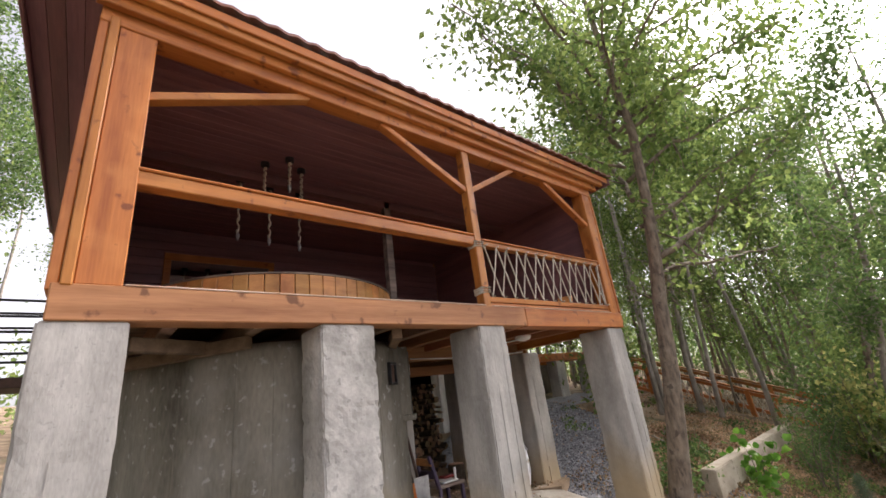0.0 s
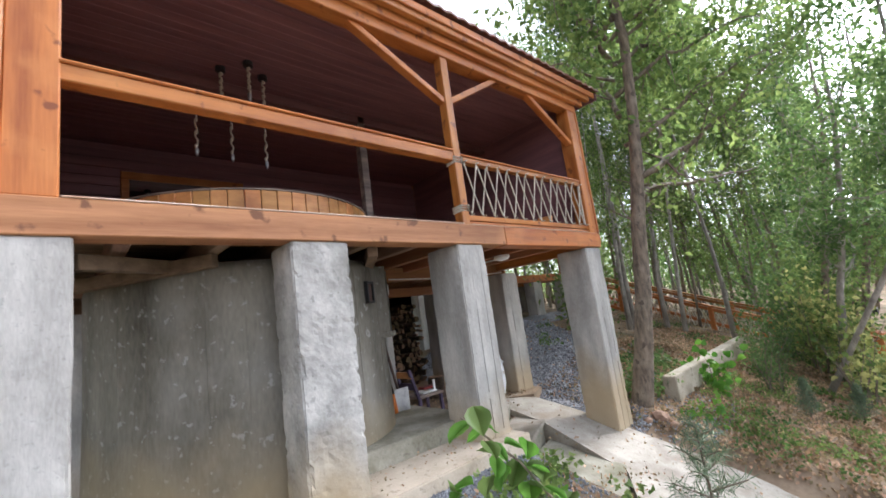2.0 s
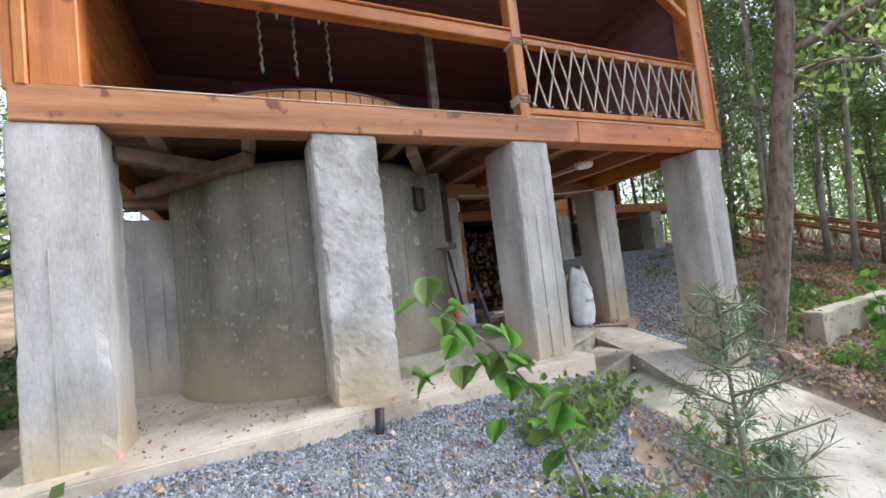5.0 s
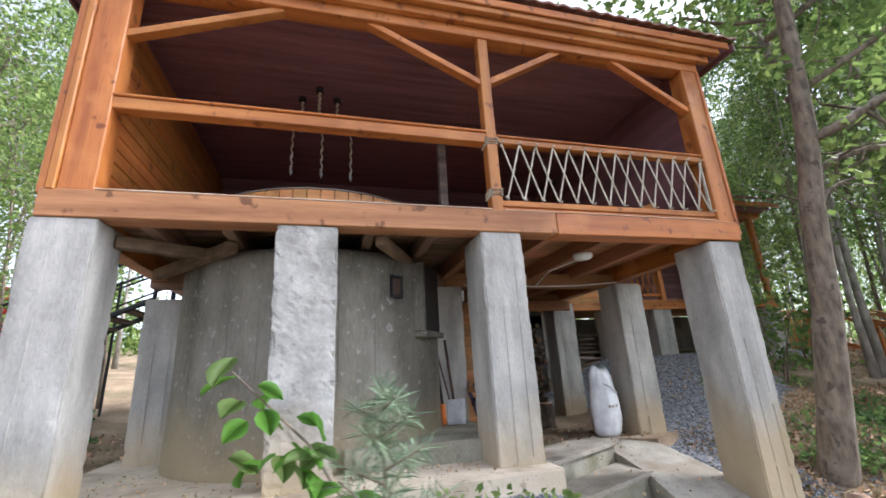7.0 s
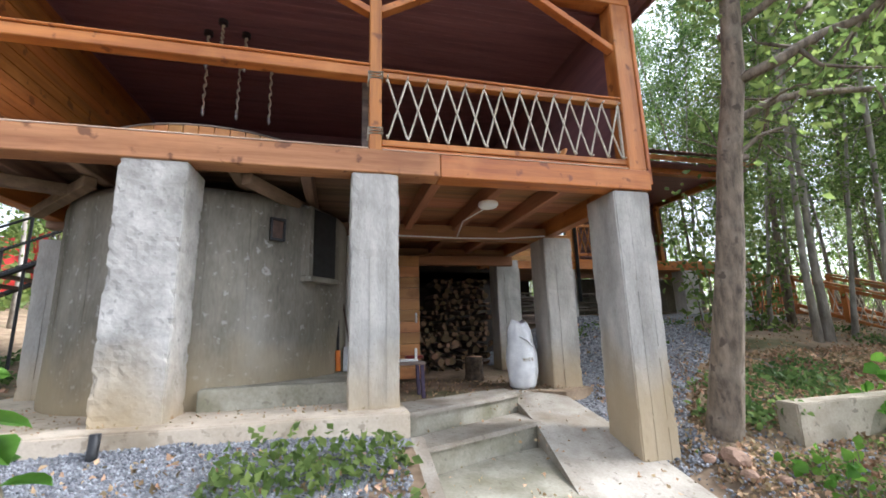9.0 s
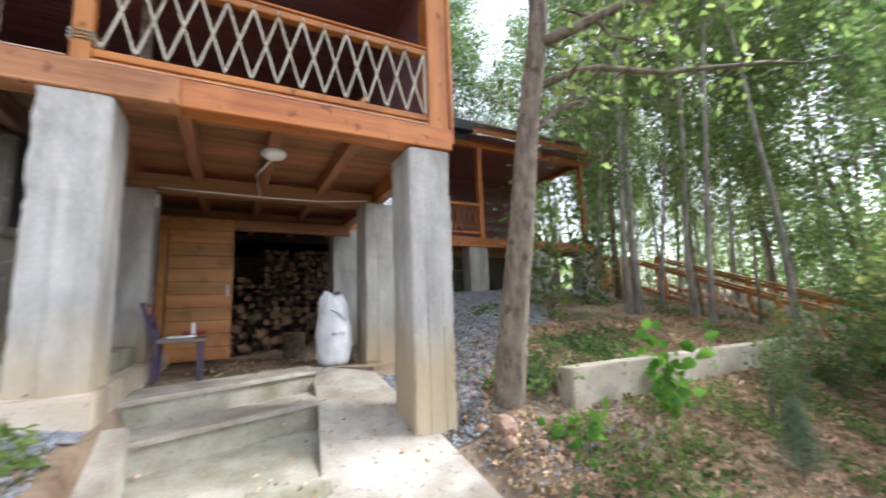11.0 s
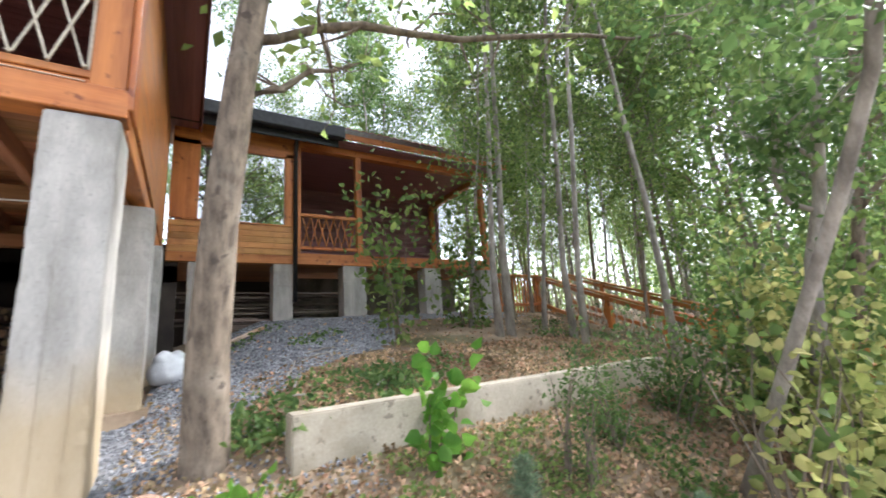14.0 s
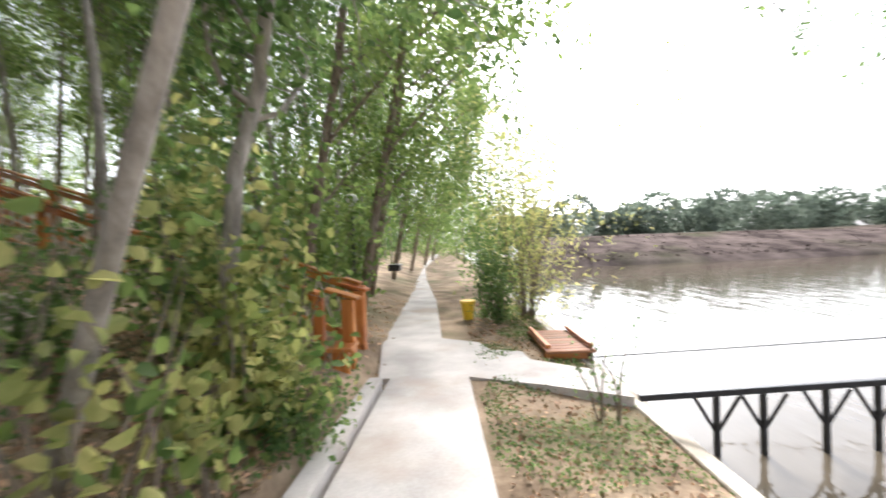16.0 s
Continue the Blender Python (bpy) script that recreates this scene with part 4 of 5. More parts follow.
tray = thing("red_tray", "dull red tray lying on the old chair", "tray", at=(4.06, 5.1, 1.972))
part("dish", box(-0.1, 0.13, -0.04, 0.1, 0, 0.035, 0.012), material("dull_red_plastic", (0.17, 0.02, 0.018), (0.28, 0.045, 0.035), scale=8, rough=0.5, bump=0.1), tray)
pot = thing("black_bucket", "black plastic bucket standing behind the white sack", "bucket", at=(5.83, 5.62, 1.5))
v, f = lathe([(0.11, 0.0), (0.135, 0.26), (0.15, 0.265), (0.15, 0.29), (0.13, 0.29), (0.105, 0.02)], 20)
link("bucket", v, f, black_metal, pot, smooth=True)
spade = thing("orange_handled_spade", "spade with an orange socket leaning beside the tank", "spade")
v, f = tube([(3.12, 4.62, 2.12), (3.1, 4.95, 3.1)], 0.016, 8)
link("shaft", v, f, black_metal, spade, smooth=True)
v, f = tube([(3.125, 4.58, 1.9), (3.12, 4.62, 2.12)], 0.028, 8)
link("socket", v, f, material("orange_plastic", (0.55, 0.14, 0.02), (0.7, 0.22, 0.04), scale=8, rough=0.5, bump=0.1), spade, "orange socket", smooth=True)


def sack(x, y, z, h, r, turn, tied=True):
    s = thing("white_sack", "full white woven plastic sack" + (" with faint print, its top tied" if tied else " slumped on the gravel"), "sack", "white sacks", at=(x, y, z))
    s.rotation_euler = (0, 0, turn)
    rows, sides = 22, 26
    verts, faces = [], []
    for j in range(rows):
        t = j / (rows - 1)
        rad = r * (0.92 + 0.26 * math.sin(min(1, t * 1.35) * math.pi) ** 0.8) if t < 0.62 else r * (1.02 - 0.5 * (t - 0.62) - 3.2 * max(0, t - 0.84) ** 1.3)
        if j == 0:
            rad *= 0.82
        for k in range(sides):
            a = 2 * math.pi * k / sides
            q = Vector((math.cos(a) * rad, math.sin(a) * rad * 0.72, t * h))
            w = noise.noise(q * 6.0) * 0.012 + noise.noise(Vector((math.cos(a) * 4, math.sin(a) * 4, t * 3))) * (0.02 + 0.22 * max(0, t - 0.55))
            q.x, q.y = q.x * (1 + w / r), q.y * (1 + w / r)
            q.x -= 0.25 * r * max(0, t - 0.4)
            q.z += 0.05 * math.sin(a * 2 + 1) * max(0, t - 0.6) * 2
            verts.append(q)
    for j in range(rows - 1):
        for k in range(sides):
            k2 = (k + 1) % sides
            faces.append((j * sides + k, j * sides + k2, (j + 1) * sides + k2, (j + 1) * sides + k))
    faces.append(tuple(range(sides))[::-1])
    faces.append(tuple(range((rows - 1) * sides, rows * sides)))
    link("bag", verts, faces, sack_mat, s, smooth=True)
    if tied:
        v, f = tube([(-0.12, -r * 0.85, h * 0.78), (0.0, -r * 0.8, h * 0.72), (0.1, -r * 0.78, h * 0.62)], 0.014, 6)
        link("tie", v, f, sack_mat, s, smooth=True)
        words = bpy.data.curves.new("print", "FONT")
        words.body, words.size, words.extrude, words.align_x, words.space_character = "RICE", 0.058, 0.004, "CENTER", 1.5
        scratch = bpy.data.objects.new("scratch", words)
        me = bpy.data.meshes.new_from_object(scratch)
        bpy.data.objects.remove(scratch)
        me.transform(Matrix.Translation((-0.01, -r * 0.86, h * 0.42)) @ Matrix.Rotation(radians(90), 4, "X"))
        me.materials.append(concrete_old)
        ob = new("print", me)
        ob.parent = s
        tagged(ob, "dark printed word")
    return s


sack(5.62, 5.2, 1.5, 0.9, 0.2, 0.15)
sack(6.66, 6.25, rough_z(6.66, 6.25) - 0.01, 0.38, 0.26, 0.8, tied=False)

shovel = thing("shovel", "worn shovel leaning against the tank pillar", "shovel", at=(0, 0, 0))
v, f = tube([(3.29, 4.69, 2.0), (3.27, 4.95, 2.85)], 0.018, 8)
link("shaft", v, f, iron, shovel, smooth=True)
bm = box(3.18, 3.4, 4.66, 4.672, 1.885, 2.16, 0.003)
part("blade", bm, steel, shovel)
rod = thing("iron_rod", "thin dark iron rod leaning beside the shovel", "rod")
v, f = tube([(3.3, 4.75, 1.89), (3.13, 5.0, 2.9)], 0.011, 6)
link("bar", v, f, iron, rod)

vent = thing("tank_vent", "small black framed vent on the tank wall", "vent")
va = math.atan2(3.87 - 5.2, 2.55 - 1.72)
vm = Matrix.Translation((1.72, 5.2, 3.34)) @ Matrix.Rotation(va + math.pi / 2, 4, "Z")
for a in ((-0.075, 0.075, 0.09, 0.115), (-0.075, 0.075, -0.115, -0.09), (-0.075, -0.055, -0.09, 0.09), (0.055, 0.075, -0.09, 0.09)):
    bm = box(a[0], a[1], -1.525, -1.485, a[2], a[3], 0.003)
    bmesh.ops.transform(bm, verts=bm.verts, matrix=vm)
    part("frame_bar", bm, black_metal, vent)
bm = box(-0.055, 0.055, -1.5, -1.487, -0.09, 0.09, 0)
bmesh.ops.transform(bm, verts=bm.verts, matrix=vm)
part("mesh", bm, iron, vent)
hatch = thing("tank_hatch", "dark opening in a pale frame on the tank", "hatch")
hm = Matrix.Translation((1.72, 5.2, 3.2)) @ Matrix.Rotation(math.radians(-38) + math.pi / 2, 4, "Z")
for a, m in (((-0.17, 0.2, -1.56, -1.44, -0.3, 0.42), black_metal), ((-0.23, -0.17, -1.57, -1.44, -0.3, 0.44), concrete_old), ((-0.23, 0.22, -1.6, -1.44, -0.36, -0.303), concrete_old)):
    bm = box(*a, 0.004)
    bmesh.ops.transform(bm, verts=bm.verts, matrix=hm)
    part("frame_board" if m is concrete_old else "opening", bm, m, hatch)

lamp = thing("ceiling_lamp", "oval white bulkhead lamp below the porch floor", "lamp", at=(4.74, 3.9, 3.72))
v, f = lathe([(0.02, 0.0), (0.11, 0.0), (0.115, -0.03), (0.09, -0.06), (0.03, -0.075)], 20)
link("globe", v, f, white_plastic, lamp, smooth=True)
cable = thing("white_cable", "thin white cable strung below the floor joists", "cable")
v, f = tube([(3.66, 5.2, 3.62), (4.2, 5.15, 3.6), (4.75, 5.1, 3.58), (5.4, 5.1, 3.59), (6.0, 5.0, 3.62)], 0.01, 6)
link("run", v, f, white_plastic, cable, smooth=True)
v, f = tube([(4.74, 3.98, 3.68), (4.62, 4.5, 3.66), (4.7, 5.1, 3.58)], 0.009, 6)
link("drop", v, f, white_plastic, cable, smooth=True)
socket = thing("switch_box", "small white switch on the pillar", "switch")
part("body", box(3.63, 3.66, 5.22, 5.28, 3.4, 3.55), white_plastic, socket)
pipe = thing("drain_pipe", "short black plastic pipe sticking out of the gravel", "pipe")
v, f = tube([(1.62, 2.93, 1.4), (1.64, 2.92, 1.72)], 0.032, 12)
link("stub", v, f, black_metal, pipe, smooth=True)

# ---- plants ----
def leaves(name, spots, size, mat, parent=None, seed=0, droop=0.3, label="", wide=0.6, full=False):
    """Bent leaf blades at spots, each of two faces folded along its rib, turned at random."""
    rng = np.random.default_rng(seed)
    p = np.asarray(spots, dtype=float)
    n = len(p)
    d = rng.normal(size=(n, 3))
    d[:, 2] -= droop
    d /= np.linalg.norm(d, axis=1)[:, None]
    u = np.cross(d, rng.normal(size=(n, 3)))
    u /= np.linalg.norm(u, axis=1)[:, None]
    w = np.cross(d, u)
    s = (size * rng.uniform(0.6, 1.25, n))[:, None]
    base, tip = p, p + d * s - w * s * 0.17 * wide

    def rim(along, half, sign):
        return p + d * s * along + u * s * half * sign + w * s * 0.2 * wide

    if full:
        verts = np.stack([base, rim(0.22, wide * 0.42, 1), rim(0.62, wide * 0.46, 1), tip, rim(0.62, wide * 0.46, -1), rim(0.22, wide * 0.42, -1)], 1).reshape(-1, 3)
        per, quad, sides = 6, (0, 1, 2, 3, 0, 3, 4, 5), 4
    else:
        verts = np.stack([base, rim(0.45, wide / 2, 1), tip, rim(0.45, wide / 2, -1)], 1).reshape(-1, 3)
        per, quad, sides = 4, (0, 1, 2, 0, 2, 3), 3
    me = bpy.data.meshes.new(name)
    me.vertices.add(per * n)
    me.vertices.foreach_set("co", verts.ravel())
    k = np.arange(n)[:, None] * per
    loops = (k + np.array(quad)[None, :]).ravel()
    me.loops.add(len(loops))
    me.loops.foreach_set("vertex_index", loops)
    me.polygons.add(2 * n)
    me.polygons.foreach_set("loop_start", np.arange(2 * n) * sides)
    me.materials.append(mat)
    me.update(calc_edges=True)
    me.validate()
    ob = new(name, me)
    ob.parent = parent
    return tagged(ob, label)


def limb(rng, a, d, length, r0, steps=6, wander=0.25, lift=0.1):
    pts, p, d = [Vector(a)], Vector(a), Vector(d).normalized()
    for i in range(steps):
        d = (d + Vector(rng.normal(size=3)) * wander + Vector((0, 0, lift))).normalized()
        p = p + d * (length / steps)
        pts.append(p.copy())
    return pts, [r0 * (1 - 0.85 * i / steps) for i in range(steps + 1)]


def tree(name, label, trunk, radii, limbs, seed, mat_leaf, leaf_size, per_tip, spread, mat_bark=None, crown_from=0.3, twig=0.9, at=(0, 0, 0), category="tree", group=""):
    """A tapered trunk along the points trunk, limbs (count, or a list of point lists) with twigs, and a crown of leaves round the twigs."""
    rng = np.random.default_rng(seed)
    t = thing(name, label, category, group, at=at)
    tv, tf = tube(trunk, radii, 10)
    spots = []
    made = []
    if isinstance(limbs, int):
        n = len(trunk) - 1
        for i in range(limbs):
            q = crown_from + (1 - crown_from) * (i + rng.uniform()) / limbs
            k = min(int(q * n), n - 1)
            a = Vector(trunk[k]).lerp(Vector(trunk[k + 1]), q * n - k)
            ang = rng.uniform(0, 2 * math.pi)
            ln = spread * (1.15 - 0.75 * q) * rng.uniform(0.7, 1.2)
            made.append((*limb(rng, a, (math.cos(ang), math.sin(ang), 0.45), ln, max(0.012, radii[k] * 0.45)), 1.0))
    else:
        for pts, r, *fullness in limbs:
            fine = [Vector(pts[0])]
            for a, b in zip(pts, pts[1:]):
                for s in (1, 2, 3):
                    fine.append(Vector(a).lerp(Vector(b), s / 3) + Vector(rng.normal(size=3)) * 0.04)
            made.append((fine, [r * (1 - 0.85 * i / len(fine)) for i in range(len(fine))], fullness[0] if fullness else 1.0))
    for pts, rr, fullness in made:
        v, f = tube(pts, rr, 6)
        o = len(tv)
        tv += v
        tf += [tuple(k + o for k in q) for q in f]
        for i in range(2, len(pts)):
            for s in range(2):
                tw, tr = limb(rng, pts[i], rng.normal(size=3), twig * rng.uniform(0.5, 1.2), max(0.006, rr[i] * 0.5), 3, 0.3, 0.05)
                v, f = tube(tw, tr, 4, cap=False)
                o = len(tv)
                tv += v
                tf += [tuple(k + o for k in q) for q in f]
                for q in range(1, len(tw)):
                    m = rng.poisson(per_tip * fullness)
                    if m:
                        spots.append(np.array(tw[q]) + rng.normal(size=(m, 3)) * twig * 0.22)
    link("trunk", tv, tf, mat_bark or bark, t, smooth=True)
    if spots:
        leaves("crown", np.concatenate(spots), leaf_size, mat_leaf, t, seed)
    return t


# the tree beside the porch
tree("porch_tree", "tall grey-barked tree with long side limbs", [(6.95, 3.42, 0.7), (6.94, 3.34, 1.15), (6.92, 3.14, 2.0), (6.95, 2.97, 2.9), (7.04, 2.86, 4.0), (7.14, 2.74, 4.9), (7.1, 2.6, 5.8), (7.16, 2.5, 7.2), (7.1, 2.55, 9.5), (7.2, 2.7, 13)],
     [0.25, 0.172, 0.146, 0.128, 0.114, 0.104, 0.088, 0.078, 0.06, 0.02],
     [([(7.1, 2.72, 4.78), (8.0, 2.35, 5.25), (8.6, 1.95, 5.65), (9.3, 1.3, 6.3), (10.0, 0.5, 7.2)], 0.06, 0.5),
      ([(7.12, 2.86, 4.4), (8.0, 2.75, 4.75), (9.4, 2.4, 4.9), (11.0, 2.0, 5.2), (12.5, 1.6, 5.6)], 0.05, 0.22),
      ([(7.05, 2.9, 3.9), (7.6, 3.0, 4.25), (8.1, 2.85, 4.6)], 0.04, 0.06),
      ([(7.1, 2.82, 5.9), (7.7, 3.2, 6.8), (8.5, 3.6, 7.8), (9.2, 3.8, 9.0)], 0.05),
      ([(7.2, 2.8, 7.0), (6.4, 2.8, 7.6), (5.5, 2.9, 7.9), (4.6, 2.9, 8.2)], 0.045),
      ([(7.2, 2.8, 7.4), (6.3, 3.2, 8.4), (5.2, 3.6, 9.0), (4.1, 3.6, 9.4)], 0.045),
      ([(7.2, 2.8, 6.6), (6.6, 3.4, 7.0), (6.0, 4.0, 7.4)], 0.03),
      ([(7.2, 2.8, 7.6), (7.9, 2.4, 8.6), (8.9, 1.8, 9.6)], 0.045),
      ([(7.1, 2.8, 8.4), (6.2, 3.0, 9.6), (5.0, 3.0, 10.8), (3.6, 3.4, 11.6)], 0.04),
      ([(7.1, 2.8, 9.5), (7.8, 3.3, 10.6), (8.4, 3.6, 11.4)], 0.035),
      ([(7.1, 2.8, 8.0), (6.8, 2.0, 9.2), (6.4, 1.1, 10.2), (6.0, 0.2, 10.8)], 0.035),
      ([(7.2, 2.9, 10.5), (6.5, 3.3, 11.6), (6.1, 3.6, 12.6)], 0.025),
      ([(7.15, 2.84, 5.4), (7.9, 2.2, 6.0), (8.8, 1.4, 6.6), (9.6, 0.7, 7.0)], 0.045),
      ([(7.2, 2.8, 6.9), (8.2, 2.4, 7.4), (9.4, 2.2, 8.0), (10.8, 2.2, 8.4)], 0.045),
      ([(7.2, 2.8, 7.3), (7.6, 1.8, 8.0), (8.2, 0.8, 8.4), (9.0, -0.2, 8.6)], 0.04),
      ([(7.9, 2.5, 5.6), (9.0, 2.9, 6.4), (10.2, 3.4, 7.2), (11.4, 3.8, 8.0)], 0.035),
      ([(7.15, 2.82, 6.3), (8.0, 2.2, 7.0), (9.2, 1.4, 7.6), (10.4, 0.8, 8.0)], 0.045)]
     + [([(7.12, 2.6, h), (7.12 + 1.3 * math.cos(a), 2.6 + 1.3 * math.sin(a), h + 0.8), (7.12 + reach * math.cos(a), 2.6 + reach * math.sin(a), h + 1.5)], 0.035)
        for h, a, reach in ((7.6, 3.6, 3.4), (8.1, 4.4, 3.0), (8.6, 5.3, 3.4), (9.0, 0.2, 3.2), (9.3, 2.6, 3.0), (9.8, 4.0, 2.8), (10.2, 5.8, 2.8), (8.3, 5.9, 3.8), (10.8, 3.2, 2.2), (7.2, 5.6, 3.6))],
     3, leaf_green, 0.135, 16, 2.0, twig=0.85)

# slender leaning trees by the path
tree("leaning_tree", "slender pale leaning tree beside the path", [(10.55, 1.68, 0.35), (10.3, 1.2, 1.2), (10.06, 0.76, 2.0), (9.88, 0.42, 2.6), (9.72, 0.12, 3.2), (9.5, -0.2, 4.4), (9.5, -0.4, 6.2), (9.6, -0.5, 8.2)],
     [0.065, 0.05, 0.042, 0.04, 0.038, 0.034, 0.026, 0.01], 18, 7, leaf_dark, 0.09, 15, 1.9, bark_pale, crown_from=0.58, twig=0.7)
tree("leaning_tree", "slender curved pale tree among shrubs", [(11.7, 1.5, 0.4), (11.6, 1.2, 1.7), (11.55, 1.1, 2.4), (11.65, 0.95, 3.0), (11.5, 0.75, 3.9), (11.4, 0.5, 5.5), (11.5, 0.3, 8.0)],
     [0.08, 0.065, 0.06, 0.055, 0.05, 0.04, 0.01], 16, 8, leaf_dark, 0.11, 9, 2.1, bark_pale, crown_from=0.42, twig=0.8)


arch = tree("overhanging_tree", "leafy tree arching over the lake path", [(15.3, 2.1, 0.2), (15.1, 1.7, 2.2), (14.9, 1.2, 4.4), (14.7, 0.8, 6.5), (14.6, 0.6, 9.5)], [0.1, 0.085, 0.07, 0.05, 0.015],
     [([(15.0, 1.5, 3.2), (14.8, 0.6, 4.2), (14.4, -0.4, 5.0), (14.0, -1.2, 5.4)], 0.035), ([(14.9, 1.2, 4.4), (15.4, 0.2, 5.4), (15.8, -0.8, 6.0)], 0.035),
      ([(14.8, 1.0, 5.5), (14.6, -0.2, 6.6), (14.4, -1.4, 7.2)], 0.03), ([(15.1, 1.7, 2.4), (15.9, 1.2, 3.2), (16.8, 0.7, 3.9)], 0.03),
      ([(14.9, 1.2, 4.6), (16.2, 1.0, 5.6), (17.6, 0.6, 6.2)], 0.03), ([(14.7, 0.8, 6.6), (15.6, 0.2, 7.6), (16.4, -0.6, 8.2)], 0.03)], 12, leaf_green, 0.12, 24, 2.0, twig=0.9)
for m in (pose(1.3, -0.75, 0.1), pose(4.5, -0.3, -0.2), pose(33.5, 3.0, 0.0, 0, 0, 170), pose(9.5, -0.2, -0.6), pose(15, -0.4, -0.8), pose(22, -0.8, -0.6), pose(29, -1.2, 0)):
    copy_thing(arch, m)
tree("bank_tree", "tree on the lake bank with hanging leafy twigs", [(7.4, -2.0, -0.1), (7.5, -2.0, 2.5), (7.6, -2.1, 5.0), (7.6, -2.2, 8)], [0.12, 0.1, 0.07, 0.02],
     [([(7.55, -2.05, 4.2), (9.5, -2.8, 4.7), (11.6, -3.5, 4.8), (13.6, -4.4, 4.5), (14.2, -5.2, 4.3)], 0.03), ([(7.6, -2.1, 5.2), (9.8, -3.4, 5.6), (12.2, -4.7, 5.2), (13.5, -5.6, 4.4), (13.7, -5.9, 3.9)], 0.025)], 14, leaf_dark, 0.1, 3, 2.0, twig=0.45)


def slim_tree(seed, height, leaf, size, bark_mat, limbs=15, per=6, spread=2.2, crown_from=0.28, at=(0, 0, 0), label="tall slim woodland tree with a pale trunk"):
    rng = np.random.default_rng(seed)
    n = 9
    x, y = rng.normal(0, 0.05, 2)
    pts, rad = [(0, 0, -0.3)], [0.075 * height / 11]
    dx, dy = rng.normal(0, 0.03, 2)
    for i in range(1, n + 1):
        dx, dy = dx + rng.normal(0, 0.035), dy + rng.normal(0, 0.035)
        x, y = x + dx * height / n, y + dy * height / n
        pts.append((x, y, height * i / n))
        rad.append(0.055 * height / 11 * (1 - 0.88 * i / n))
    return tree("woodland_tree", label, pts, rad, limbs, seed, leaf, size, per, spread, bark_mat, crown_from, 0.9, at, group="woodland trees")


models = [slim_tree(21, 11, leaf_green, 0.11, bark_pale, per=10, crown_from=0.45, at=(17.5, 5.2, 1.5)), slim_tree(22, 13, leaf_dark, 0.115, bark, per=10, at=(18.5, 9.0, 2.2)),
          slim_tree(23, 9, leaf_green, 0.1, bark_pale, limbs=13, per=10, at=(12.6, 5.6, 1.95)), slim_tree(24, 12, leaf_dark, 0.12, bark_pale, per=11, crown_from=0.6, at=(15.0, 11.2, 2.6)),
          slim_tree(25, 7, leaf_green, 0.09, bark, limbs=14, per=9, spread=1.6, crown_from=0.25, at=(14.4, 4.6, 1.5))]
rng = np.random.default_rng(5)
placed = [(10.4, 1.5), (9.3, 5.0), (17.5, 5.2), (18.5, 9.0), (12.6, 5.6), (15.0, 11.2), (14.4, 4.6), (6.9, 3.0)]


def clear(x, y, gap):
    if -3.0 < x < 8.0 and 2 < y < 12.5:
        return False
    if x < 14.8 and 7.4 < y < 12 and x > -3:
        return False
    if y < 1.6 and x < 26 or y < 2.2 or x < 12 and y < 5 and x > -2.5:
        return False
    t = (y - 1.05) / 7.65
    if 0 <= t <= 1.05 and abs(x - (14.15 + 2.15 * t)) < 1.0:
        return False
    return all((x - a) ** 2 + (y - b) ** 2 > gap * gap for a, b in placed)


def scatter(count, x0, x1, y0, y1, gap):
    made = 0
    for _ in range(count * 12):
        if made == count:
            break
        x, y = rng.uniform(x0, x1), rng.uniform(y0, y1)
        if clear(x, y, gap):
            placed.append((x, y))
            s = rng.uniform(0.8, 1.15)
            ob = copy_thing(models[rng.integers(len(models))], pose(x, y, ground_z(x, y), 0, 0, rng.uniform(0, 360)))
            ob.scale = (s, s, s)
            made += 1


scatter(60, 10.5, 24, 2.4, 16, 0.7)
scatter(34, 20, 46, 2.6, 26, 1.7)
scatter(14, -3, 20, 12.6, 24, 1.9)
scatter(30, -22, -3.2, 4.0, 24, 1.8)
for x, y, k in ((12.2, 4.3, 0), (13.3, 3.5, 3), (11.3, 5.3, 3), (-2.7, 6.4, 4), (-3.6, 5.0, 2), (-2.4, 9.6, 4), (-4.6, 7.6, 1), (-3.4, 8.3, 4), (16.6, 2.7, 0), (18.6, 2.3, 3), (21.5, 2.4, 0), (25, 2.6, 1), (29, 3.2, 0), (34, 3.4, 3), (40, 3.2, 0), (27, -2.0, 0), (31, -2.1, 3), (36, -2.0, 0), (42, -1.8, 1), (50, -1.5, 1), (62, 1.4, 0), (63, 0.2, 2)):
    copy_thing(models[k], pose(x, y, ground_z(x, y), 0, 0, x * 40))

# far woods behind everything
r2 = np.random.default_rng(9)


def far_woods(name, n, box6, size, mat, label):
    x = r2.uniform(box6[0], box6[1], n)
    y = r2.uniform(box6[2], box6[3], n)
    top = box6[5] * (0.75 + 0.25 * np.sin(x * 0.7 + y * 0.5) * np.cos(x * 0.31))
    z = box6[4] + (top - box6[4]) * r2.uniform(0, 1, n) ** 0.9
    tagged(leaves(name, np.stack([x, y, z], 1), size, mat, seed=n, wide=0.7), label, "woods", kind="stuff")


